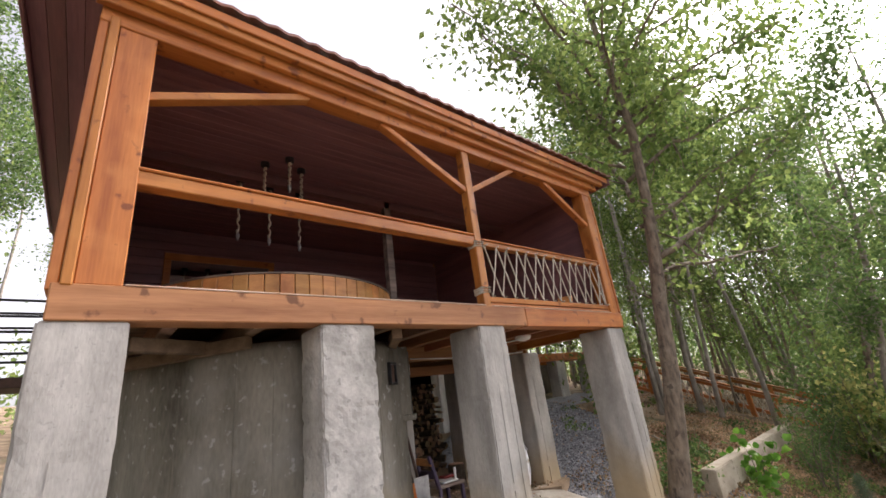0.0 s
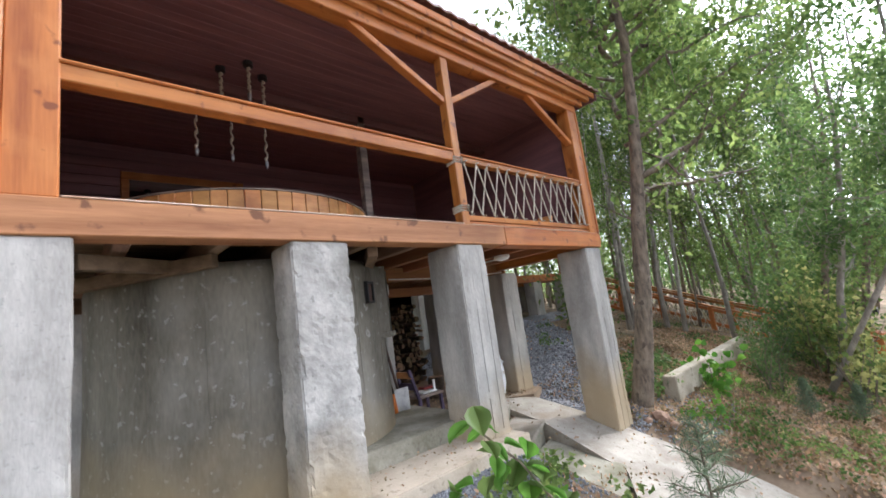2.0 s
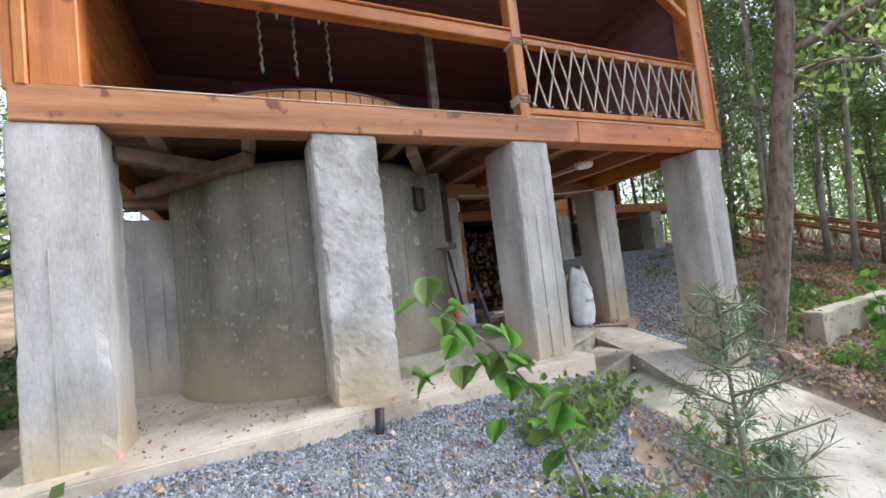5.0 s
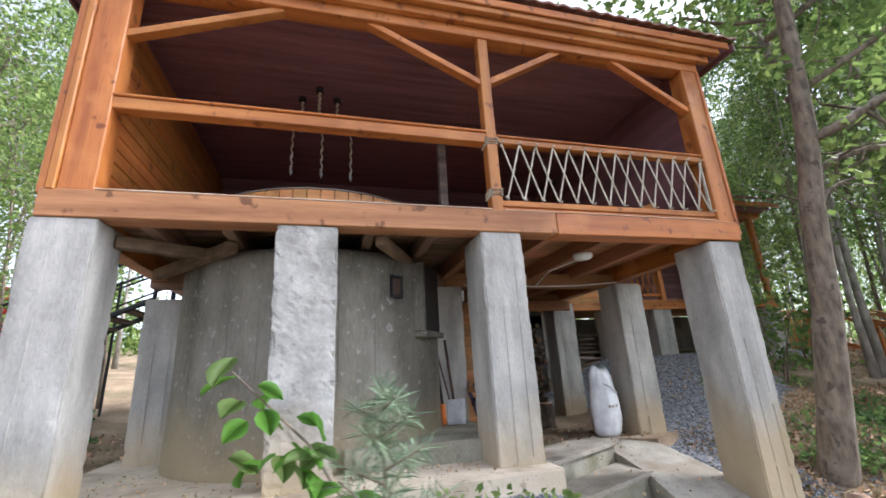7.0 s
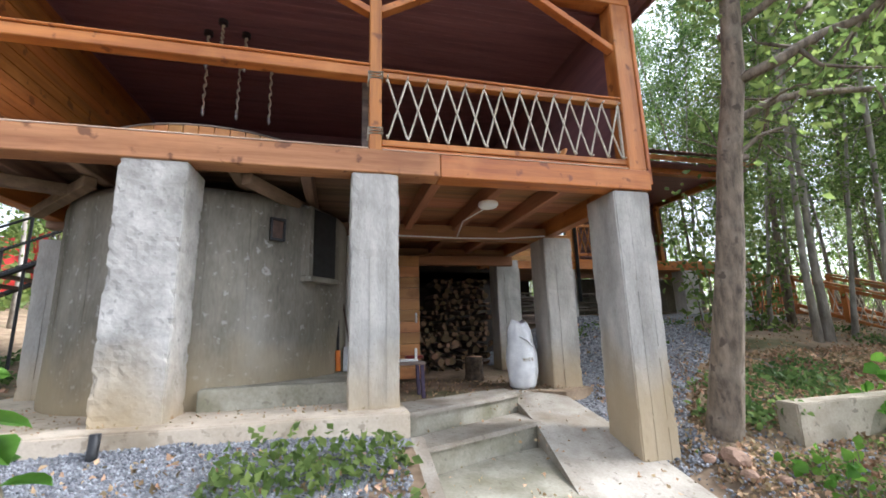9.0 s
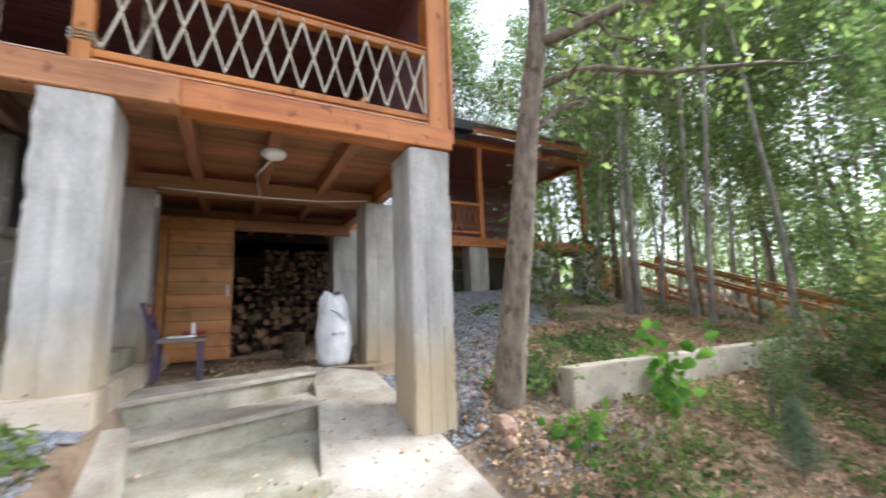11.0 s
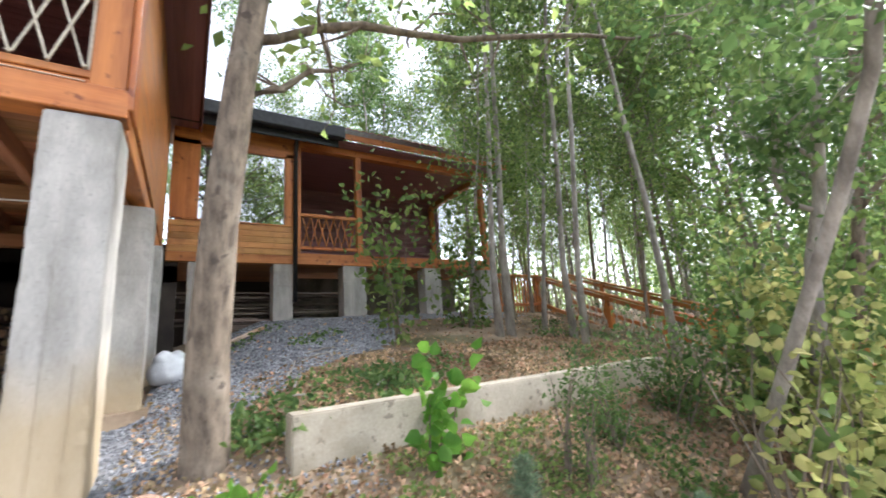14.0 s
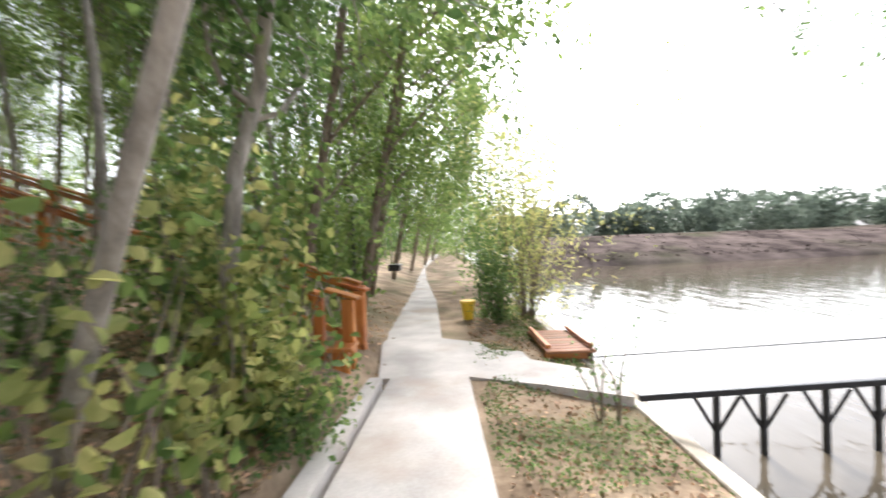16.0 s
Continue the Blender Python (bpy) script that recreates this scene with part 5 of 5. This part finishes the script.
far_woods("far_woods", 28000, (15, 75, 17, 46, 2.5, 10.5), 0.3, leaf_green, "dense far green woodland foliage")
far_woods("far_woods", 30000, (30, 80, 3.6, 17, 0.5, 11), 0.32, leaf_dark, "dense far green foliage along the path")
far_woods("far_woods", 15000, (-40, 15, 22, 46, 2.5, 10.5), 0.3, leaf_green, "dense far green woodland foliage")
far_woods("far_woods", 30000, (-32, -7, 9, 26, 2.2, 9.5), 0.36, leaf_green, "far sparse foliage beside the house")
far_woods("far_woods", 12000, (48, 80, -7, 4, 0.3, 9), 0.3, leaf_green, "dense green foliage closing the far path")
far_woods("undergrowth", 11000, (17, 40, 3.2, 16, 0.6, 2.8), 0.18, leaf_dark, "dark green woodland undergrowth")


def bush(name, label, at, n, size, rad, height, mat, seed, stems=9, wide=0.6):
    rng = np.random.default_rng(seed)
    t = thing(name, label, "bush", at=at)
    tv, tf, spots = [], [], []
    for i in range(stems):
        a = rng.uniform(0, 2 * math.pi)
        lean = rng.uniform(0.1, 1.0)
        pts, rr = limb(rng, (0.1 * math.cos(a), 0.1 * math.sin(a), -0.1), (math.cos(a) * rad * lean, math.sin(a) * rad * lean, height * 1.1), height * rng.uniform(0.75, 1.15), 0.014, 6, 0.12, 0.02)
        v, f = tube(pts, rr, 5, cap=False)
        o = len(tv)
        tv += v
        tf += [tuple(k + o for k in q) for q in f]
        for p in pts[1:]:
            m = max(1, int(n / stems / 6))
            spots.append(np.array(p) + rng.normal(size=(m, 3)) * np.array([rad, rad, height * 0.7]) * 0.22)
    link("stem", tv, tf, bark, t, smooth=True)
    leaves("foliage", np.concatenate(spots), size, mat, t, seed, wide=wide, full=size > 0.07)
    return t


def on(x, y):
    return (x, y, ground_z(x, y))


def mixed_bush(label, x, y, n, size, rad, height, seed):
    """A hazel with green leaves and some yellowing ones."""
    t = bush("hazel_bush", label, on(x, y), int(n * 0.55), size, rad, height, leaf_green, seed, wide=0.72)
    rng = np.random.default_rng(seed + 500)
    spots = rng.normal(size=(int(n * 0.6), 3)) * np.array([rad * 0.42, rad * 0.42, height * 0.24]) + np.array([0, 0, height * 0.5])
    spots = spots[spots[:, 2] > 0.05]
    leaves("yellow_foliage", spots, size, leaf_yellow, t, seed + 1, wide=0.72, full=True, label="yellowing leaves")


mixed_bush("large hazel bush with yellowing leaves", 11.4, 1.1, 560, 0.105, 0.42, 1.5, 31)
mixed_bush("green hazel bush with broad leaves", 12.1, 1.75, 800, 0.105, 0.55, 2.1, 32)
mixed_bush("hazel bush with yellow-green leaves by the path", 12.4, 1.25, 800, 0.1, 0.5, 1.8, 33)
mixed_bush("low green hazel bush", 11.6, 0.9, 420, 0.1, 0.4, 0.8, 34)
mixed_bush("low hazel shoots with broad pale leaves", 10.75, 1.0, 150, 0.11, 0.26, 0.75, 53)
mixed_bush("tall thin hazel shoots round the leaning trunk", 10.15, 1.0, 130, 0.11, 0.34, 1.5, 54)
bush("shrub", "dense dark green shrub", on(11.2, 2.4), 1500, 0.065, 0.42, 1.1, leaf_dark, 35)
bush("shrub", "dense dark green shrub", on(13.0, 2.2), 2400, 0.085, 0.8, 2.2, leaf_dark, 36)
bush("shrub", "bluish green small-leaved shrub", on(9.3, 2.05), 700, 0.045, 0.22, 1.0, leaf_dark, 37)
bush("shrub", "bluish green small-leaved shrub", on(10.1, 2.2), 1200, 0.045, 0.34, 0.8, leaf_dark, 38)
bush("shrub", "leafy shrub beside the stairs", on(15.8, 1.8), 1800, 0.12, 1.0, 2.6, leaf_green, 39)
bush("shrub", "leafy shrub beside the path", on(17.5, 2.0), 2200, 0.12, 1.2, 3.0, leaf_green, 40)
bush("shrub", "leafy shrub beside the path", on(21, 2.8), 2600, 0.14, 1.5, 3.6, leaf_green, 41)
bush("low_plant", "low dark green shrub at the path kerb", on(11.6, 0.8), 900, 0.06, 0.5, 0.5, leaf_dark, 42)
bush("low_plant", "fresh light green young maple", on(8.45, 2.75), 130, 0.13, 0.22, 0.75, leaf_fresh, 43, 4, wide=0.9)
bush("low_plant", "bright green seedling on the slope", on(6.98, 2.42), 70, 0.1, 0.14, 0.4, leaf_fresh, 44, 4, wide=0.9)
bush("low_plant", "green ground plants under the tree", on(7.5, 3.5), 700, 0.08, 0.7, 0.3, leaf_dark, 45)
bush("low_plant", "green ground plants above the wall", on(8.6, 3.9), 700, 0.08, 0.8, 0.3, leaf_dark, 46)
bush("sapling", "young leafy tree in front of the veranda", on(9.6, 5.7), 420, 0.13, 0.9, 2.5, leaf_green, 47, 5)
bush("sapling", "young leafy tree in front of the veranda", on(11.3, 6.2), 600, 0.13, 1.1, 3.0, leaf_green, 48, 4)
bush("willow_bush", "tall feathery willow leaning over the lake", (18.1, -2.2, 0.0), 5200, 0.12, 1.9, 5.0, leaf_yellow, 49, 34, wide=0.3)
bush("willow_bush", "tall feathery willow beside the far path", (24.5, -2.3, 0.0), 4500, 0.2, 2.4, 5.5, leaf_green, 50, 16, wide=0.3)
bush("shrub", "dark shrub on the shore", (17.6, -1.45, 0.05), 2600, 0.075, 0.6, 1.8, leaf_dark, 51)
bush("sapling", "thin bare sapling on the lake bank", (12.6, -1.9, 0.0), 170, 0.05, 0.22, 1.1, leaf_dark, 52, 5)


# hazel twig and pine seedling in front of the porch
def hazel_twig():
    t = thing("hazel_sapling", "hazel sapling with large bright green leaves", "sapling")
    pts = [Vector(p) for p in ((2.15, 1.5, 1.0), (2.08, 1.5, 1.65), (1.95, 1.52, 2.02), (1.8, 1.57, 2.24), (1.5, 1.63, 2.52))]
    v, f = tube(pts, [0.012, 0.01, 0.008, 0.006, 0.004], 6)
    link("stem", v, f, bark, t, smooth=True)
    rng = np.random.default_rng(61)
    for i in range(34):
        q = 0.3 + 0.7 * i / 33
        k = min(3, int(q * 4))
        p = pts[k].lerp(pts[k + 1], q * 4 - k) + Vector(rng.normal(size=3)) * 0.06
        if i % 4 == 0 and q < 0.85:
            p = Vector((1.85, 1.6, 2.2)).lerp(Vector((1.42, 1.82, 2.18)), i / 28) + Vector(rng.normal(size=3)) * 0.02
        bm = bmesh.new()
        s = rng.uniform(0.1, 0.16)
        rows = [(0, 0.0), (0.12, 0.24), (0.35, 0.42), (0.6, 0.4), (0.85, 0.2), (1.0, 0.0)]
        line = [bm.verts.new((0, s * a, -0.25 * s * a * a)) for a, w in rows]
        for sd in (-1, 1):
            edge = [line[0]] + [bm.verts.new((sd * w * s, s * a + 0.03 * s, s * 0.1 - 0.25 * s * a * a)) for a, w in rows[1:-1]] + [line[-1]]
            for j in range(5):
                vs = [line[j], line[j + 1], edge[j + 1], edge[j]]
                vs = list(dict.fromkeys(vs))
                if len(vs) > 2:
                    bm.faces.new(vs)
        bmesh.ops.transform(bm, verts=bm.verts, matrix=Matrix.LocRotScale(p, Euler((rng.uniform(-0.9, 0.3), rng.uniform(-0.6, 0.6), rng.uniform(0, 6.28))), None))
        part("leaf", bm, leaf_fresh if i % 3 else leaf_green, t, smooth=True)


hazel_twig()


def pine(x, y, h, seed):
    rng = np.random.default_rng(seed)
    t = thing("pine_seedling", "small soft green pine seedling", "pine", at=on(x, y))
    v, f = tube([(0, 0, -0.05), (0.01, 0, h * 0.5), (0, 0.01, h)], [0.014, 0.009, 0.003], 6)
    spots = []
    for i in range(46):
        q = 0.12 + 0.88 * i / 46
        a = i * 2.4
        ln = 0.34 * h * (1.1 - q)
        tip = Vector((math.cos(a) * ln, math.sin(a) * ln, h * q + ln * 0.5))
        tv, tf = tube([(0, 0, h * q), tip], [0.004, 0.002], 4)
        o = len(v)
        v += tv
        f += [tuple(k + o for k in g) for g in tf]
        for s in range(75):
            spots.append(np.array(Vector((0, 0, h * q)).lerp(tip, 0.1 + 0.9 * s / 75)))
    link("stem", v, f, bark, t)
    leaves("needles", np.array(spots), 0.062, leaf_pine, t, seed, droop=-0.3, wide=0.055)


pine(2.0, 0.8, 1.35, 71)
pine(3.86, 0.72, 0.95, 72)
pine(2.7, 1.1, 0.7, 74)
pine(8.3, 1.5, 0.6, 73)
pine(9.0, 1.0, 0.55, 75)

# ---- ground litter ----
rl = np.random.default_rng(13)


def strew(name, n, x0, x1, y0, y1, size, mat, label, category, keep=lambda x, y: True, lift=0.012, height=0.0, wide=0.7, flat=True):
    pts = []
    for _ in range(n * 3):
        if len(pts) == n:
            break
        x, y = rl.uniform(x0, x1), rl.uniform(y0, y1)
        if keep(x, y):
            pts.append((x, y, surface(x, y) + lift + (rl.uniform(0, height) if height else 0)))
    return tagged(leaves(name, pts, size, mat, seed=n, wide=wide, droop=0.0), label, category, kind="stuff")


def surface(x, y):
    if -0.45 < x < 3.68 and 3.02 < y < 6.9:
        return 1.70
    if 3.87 < x < 5.1 and 2.3 < y < 3.3:
        return 0.88 + 0.19 * (y - 2.2)
    if 3.69 < x < 6.4 and y > 4.75:
        return 1.51
    if 3.9 < x < 6.2 and -0.8 < y < 4.7:
        return max(0.42, ramp_z(y))
    return rough_z(x, y)


def wild(x, y):
    return not (-0.45 < x < 6.4 and y > 2.9) and not (3.6 < x < 6.25 and y > -0.8) and not (x > 6.2 and -0.75 < y < 0.5)


strew("leaf_litter", 16000, -5, 20, -2.3, 8, 0.06, litter_mat, "brown fallen leaves on the earth", "leaves", wild)
strew("leaf_litter", 24000, 6.3, 13, 0.6, 5, 0.055, litter_mat, "brown fallen leaves on the slope", "leaves", wild)
strew("leaf_litter", 3000, 8, 20, -2.3, -0.7, 0.045, litter_mat, "brown fallen leaves on the lake bank", "leaves", wild)
strew("leaf_litter", 500, -0.3, 3.6, 3.1, 4.6, 0.03, litter_mat, "small dry leaves on the concrete pad", "leaves")
strew("leaf_litter", 420, 3.7, 6.2, 0, 6.6, 0.04, litter_mat, "dry leaves on the ramp and steps", "leaves")
strew("leaf_litter", 130, 3.9, 5.1, 2.35, 2.95, 0.04, litter_mat, "dry leaves gathered on the lowest step", "leaves")
strew("leaf_litter", 260, 4.0, 6.4, 4.9, 6.6, 0.045, litter_mat, "dry leaves and bark chips below the house", "leaves")
strew("leaf_litter", 1500, -0.4, 3.6, 0.3, 2.85, 0.045, litter_mat, "yellow and brown leaves before the porch", "leaves", wild, lift=0.03)
strew("ground_cover", 5200, 6.4, 14, 0.7, 7.2, 0.06, leaf_dark, "low ivy and weeds on the slope", "plants", lambda x, y: wild(x, y) and noise.noise((x * 0.9, y * 0.9, 5)) > 0.2, height=0.12)
strew("ground_cover", 2400, 2.2, 3.6, 0.2, 2.75, 0.07, leaf_green, "low green weeds before the porch", "plants", lambda x, y: wild(x, y) and noise.noise((x * 1.2, y * 1.2, 8)) > -0.15, height=0.22)
strew("ground_cover", 9000, 7, 20, -2.3, -0.7, 0.035, leaf_dark, "grass and weeds on the lake bank", "plants", lambda x, y: noise.noise((x * 0.8, y * 0.8, 2)) + 0.25 * (-1.3 - y) > -0.02, height=0.05)
strew("ground_cover", 2600, 6.5, 10.2, 0.7, 2.8, 0.05, leaf_green, "small weeds and grass on the slope", "plants", lambda x, y: wild(x, y) and noise.noise((x * 1.6, y * 1.6, 12)) > 0.0, height=0.1)
strew("ground_cover", 6000, -6, 0, 0.5, 9, 0.08, leaf_dark, "weeds beside the house", "plants", lambda x, y: wild(x, y) and noise.noise((x, y, 3)) > 0.1, height=0.12)


def stones(name, n, area, inside, size, label):
    """Crushed stones, each a small skewed octahedron."""
    verts, faces = [], []
    unit = [Vector(p) for p in ((1, 0, 0), (-1, 0, 0), (0, 1, 0), (0, -1, 0), (0, 0, 1), (0, 0, -1))]
    tri = ((0, 2, 4), (2, 1, 4), (1, 3, 4), (3, 0, 4), (2, 0, 5), (1, 2, 5), (3, 1, 5), (0, 3, 5))
    rng = random.Random(n)
    k = 0
    for _ in range(n * 4):
        if k == n:
            break
        x, y = rng.uniform(area[0], area[1]), rng.uniform(area[2], area[3])
        if not inside(x, y):
            continue
        e = Euler((rng.uniform(0, 6), rng.uniform(0, 6), rng.uniform(0, 6))).to_matrix()
        s = size * rng.uniform(0.5, 1.4)
        c = Vector((x, y, rough_z(x, y) + 0.02 + s * 0.3))
        o = len(verts)
        verts += [c + e @ (u * s * rng.uniform(0.6, 1.1)) for u in unit]
        faces += [tuple(o + q for q in t) for t in tri]
        k += 1
    tagged(link(name, verts, faces, stone_mat), label, "gravel", kind="stuff")


stones("gravel", 26000, (-0.8, 3.6, 1.0, 3.02), lambda x, y: y - 0.5 > 0.6 + 0.25 * math.sin(x * 2) + 0.8 * max(0, x - 1.7), 0.013, "grey crushed gravel before the porch")
stones("gravel", 18000, (6.0, 10.5, 3.0, 8.5), lambda x, y: (x - 6.2) * 0.95 + 0.3 * math.sin(y * 2) < (y - 2.8) and (x > 6.5 or y < 5), 0.019, "grey crushed gravel beside the house")
stones("gravel", 900, (6.0, 8.0, 2.2, 3.6), lambda x, y: rl.uniform() < 0.4, 0.016, "loose stones round the tree foot")

stones("gravel", 7000, (0.8, 3.6, 0.5, 2.9), lambda x, y: noise.noise((x * 1.5, y * 1.5, 4)) > -0.25, 0.014, "loose grey stones spilling from the gravel bed")

rock_mat = material("reddish_rock", (0.2, 0.12, 0.08), (0.42, 0.28, 0.2), scale=8, rough=0.9, bump=0.6)
for x, y, r in ((6.62, 2.95, 0.12), (6.5, 2.72, 0.07), (6.75, 2.62, 0.06), (7.25, 2.75, 0.05), (6.45, 3.05, 0.06)):
    bm = bmesh.new()
    bmesh.ops.create_icosphere(bm, subdivisions=2, radius=r)
    for v_ in bm.verts:
        v_.co *= 1 + 0.35 * noise.noise(v_.co * 9 + Vector((x * 7, y, 0)))
        v_.co.z *= 0.7
    ob = part("rock", bm, rock_mat)
    ob.location = (x, y, rough_z(x, y) + r * 0.4)
    tagged(ob, "rough reddish rock on the earth beside the pillar", "rock", "rocks beside the pillar")
random.seed(8)
for i in range(9):
    x, y, a = random.uniform(7.6, 9.6), random.uniform(3.5, 5.2), random.uniform(0, 3.1)
    ln = random.uniform(0.25, 0.6)
    p, q = (x, y), (x + ln * math.cos(a), y + ln * math.sin(a))
    v, f = tube([(*p, rough_z(*p) + 0.03), ((p[0] + q[0]) / 2 + 0.03, (p[1] + q[1]) / 2, rough_z((p[0] + q[0]) / 2, (p[1] + q[1]) / 2) + 0.06), (*q, rough_z(*q) + 0.04)], [0.014, 0.011, 0.006], 6)
    tagged(link("stick", v, f, bark_pale, smooth=True), "dry fallen stick lying on the slope", "stick", "fallen sticks")
pale = thing("pale_plank", "pale board lying on the gravel yard", "plank")
part("board", bar((7.0, 7.3, rough_z(7.0, 7.3) + 0.08), (7.9, 7.5, rough_z(7.9, 7.5) + 0.08), 0.2, 0.05), pale_edge, pale)

# ---- lake side ----
dock = thing("steel_jetty", "dark steel jetty frame standing in the lake", "jetty")
DA, DB = Vector((12.6, -2.2, 0.24)), Vector((12.6, -8.5, 0.45))
part("rail", bar(DA, DB, 0.06, 0.06), black_metal, dock)
part("rail", bar(DA + Vector((1.4, 0, 0)), DB + Vector((1.4, 0, 0)), 0.02, 0.015), black_metal, dock)
for q in (0.118, 0.19, 0.286, 0.365, 0.47, 0.57, 0.68, 0.79, 0.9):
    p = DA.lerp(DB, q)
    part("leg", bar(p + Vector((0, 0, 0)), p + Vector((0, 0, -1.2)), 0.05, 0.05, up=(0, 1, 0)), black_metal, dock)
    for s in (-1, 1):
        part("brace", bar(p + Vector((0, 0, -0.4)), p + Vector((0.04 * s, s * 0.2, -0.03)), 0.03, 0.03, up=(1, 0, 0)), black_metal, dock)
platform = thing("fishing_platform", "small timber fishing platform over the water", "platform")
for k in range(9):
    x = 14.7 + k * 0.16
    part("board", box(x, x + 0.15, -2.55, -1.8, 0.1, 0.14), raw_y, platform)
for x in (14.75, 16.0):
    part("leg", box(x, x + 0.09, -2.52, -2.42, -0.9, 0.1), grey_wood, platform)
    part("joist", box(x, x + 0.09, -2.5, -1.8, 0.0, 0.098), wood_y, platform)
for yy in (-2.5, -1.85):
    part("side_rail", bar((14.75, yy, 0.2), (16.1, yy, 0.2), 0.07, 0.05), wood_x, platform)
post_lamp = thing("garden_lamp", "black garden lamp post with white globe", "lamp", at=(17.4, 1.6, 0.2))
v, f = tube([(0, 0, -0.1), (0, 0, 2.45)], [0.045, 0.03], 10)
link("post", v, f, black_metal, post_lamp, smooth=True)
v, f = lathe([(0.03, 2.44), (0.1, 2.5), (0.13, 2.58), (0.1, 2.67), (0.02, 2.71)], 18)
link("globe", v, f, white_plastic, post_lamp, smooth=True)
grill = thing("charcoal_grill", "black charcoal grill on thin legs beside the path", "grill", at=(22, 1.3, 0.2))
part("tray", box(-0.35, 0.35, -0.18, 0.18, 0.75, 0.95), black_metal, grill)
for x in (-0.3, 0.3):
    for yy in (-0.14, 0.14):
        part("leg", bar((x, yy, 0), (x, yy, 0.75), 0.025, 0.025), black_metal, grill)
bin_ = thing("yellow_bin", "small yellow bin on the shore grass", "bin", at=(17.5, -0.8, 0.12))
v, f = lathe([(0.1, 0), (0.15, 0.36), (0.17, 0.38), (0.17, 0.42)], 16)
link("bucket", v, f, yellow_paint, bin_)

# far shore: a dry-grass dam with trees behind
verts, faces = [], []
for j in range(60):
    yy = -6 - j * 4
    for k, (dx, z) in enumerate(((0, -0.6), (1.0, 0.0), (5, 0.9), (9, 1.6), (14, 1.9), (60, 1.7))):
        w = noise.noise((j * 0.4, k * 1.7, 0))
        verts.append((37 + dx + w * 1.2 + 6 * math.sin(j * 0.07), yy, z + (0.25 * w if k > 1 else 0)))
for j in range(59):
    for k in range(5):
        a = j * 6 + k
        faces.append((a, a + 6, a + 7, a + 1))
tagged(link("far_bank", verts, faces, hay_mat, smooth=True), "dry grassy dam across the lake", "bank", kind="structure")


def clumps(name, n, f, size, mat, label):
    pts = np.array([f() for _ in range(n)])
    tagged(leaves(name, pts, size, mat, seed=n, wide=0.8), label, "trees", kind="stuff")


rf = np.random.default_rng(77)
centres = [(58 + rf.uniform(0, 14), -10 - i * 1.5 + rf.uniform(-1, 1), rf.uniform(1.6, 3.0)) for i in range(110)]


def far_spot():
    c = centres[rf.integers(len(centres))]
    d = rf.normal(size=3)
    d /= np.linalg.norm(d)
    return (c[0] + d[0] * c[2], c[1] + d[1] * c[2] * 0.9, 1.5 + c[2] * 0.95 + d[2] * c[2] * 0.95)


# these crowns carry the haze over the lake in their colour
clumps("far_trees", 60000, far_spot, 0.6, hazy_far_leaf, "row of round trees beyond the dam")
clumps("bank_scrub", 9000, lambda: (lambda y, k: (38 + k * 9 + 6 * math.sin((-6 - y) / 4 * 0.07), y, 0.0 + k * 1.65))(rf.uniform(-120, -8), rf.uniform(0, 1)), 0.28, hay_mat, "dry scrub on the dam slope")

# red canopy and steel stair beyond the house
red = thing("red_canopy", "red tarpaulin canopy on a frame among the trees", "canopy", at=(-8.2, 16.5, 3.3))
rows = []
for j in range(9):
    for i in range(13):
        u, w = i / 12, j / 8
        rows.append((-1.3 + 2.6 * u, 0.5 * w + 0.12 * math.sin(u * 9 + w * 2), 0.9 + 2.0 * w - 0.25 * math.sin(u * math.pi)))
link("sheet", rows, [(j * 13 + i, j * 13 + i + 1, (j + 1) * 13 + i + 1, (j + 1) * 13 + i) for j in range(8) for i in range(12)], red_paint, red, smooth=True)
for x in (-1.3, 1.3):
    v, f = tube([(x, 0.45, -0.4), (x, 0.5, 2.95)], 0.04, 8)
    link("pole", v, f, black_metal, red)
steel_stair = thing("steel_stair", "dark steel outside stair with pipe handrails", "stair")
for yy in (8.2, 9.1):
    for dz, r in ((0.0, 0.05), (0.45, 0.018), (0.9, 0.025)):
        v, f = tube([(-5.2, yy, 2.2 + dz), (-1.2, yy, 4.0 + dz)], r, 6)
        link("stringer" if dz == 0 else "pipe_rail", v, f, black_metal, steel_stair)
    for k in range(5):
        x, z = -5.0 + k * 0.95, 2.29 + k * 0.4275
        v, f = tube([(x, yy, 1.6), (x, yy, z + 0.95)], 0.025, 6)
        link("post", v, f, black_metal, steel_stair)
part("landing", box(-1.25, -0.28, 8.2, 9.1, 3.84, 3.98, 0.01), iron, steel_stair)
for yy in (8.22, 9.08):
    for z in (4.3, 4.6, 4.82, 5.05):
        v, f = tube([(-1.25, yy, z), (-0.28, yy, z)], 0.02, 6)
        link("pipe_rail", v, f, black_metal, steel_stair)
    for x in (-1.22, -0.34):
        v, f = tube([(x, yy, 1.7), (x, yy, 5.05)], 0.03, 6)
        link("post", v, f, black_metal, steel_stair)
for k in range(14):
    x, z = -5.0 + k * 0.28, 2.3 + k * 0.126
    part("tread", box(x - 0.13, x + 0.13, 8.2, 9.1, z - 0.02, z + 0.02, 0.004), iron, steel_stair)
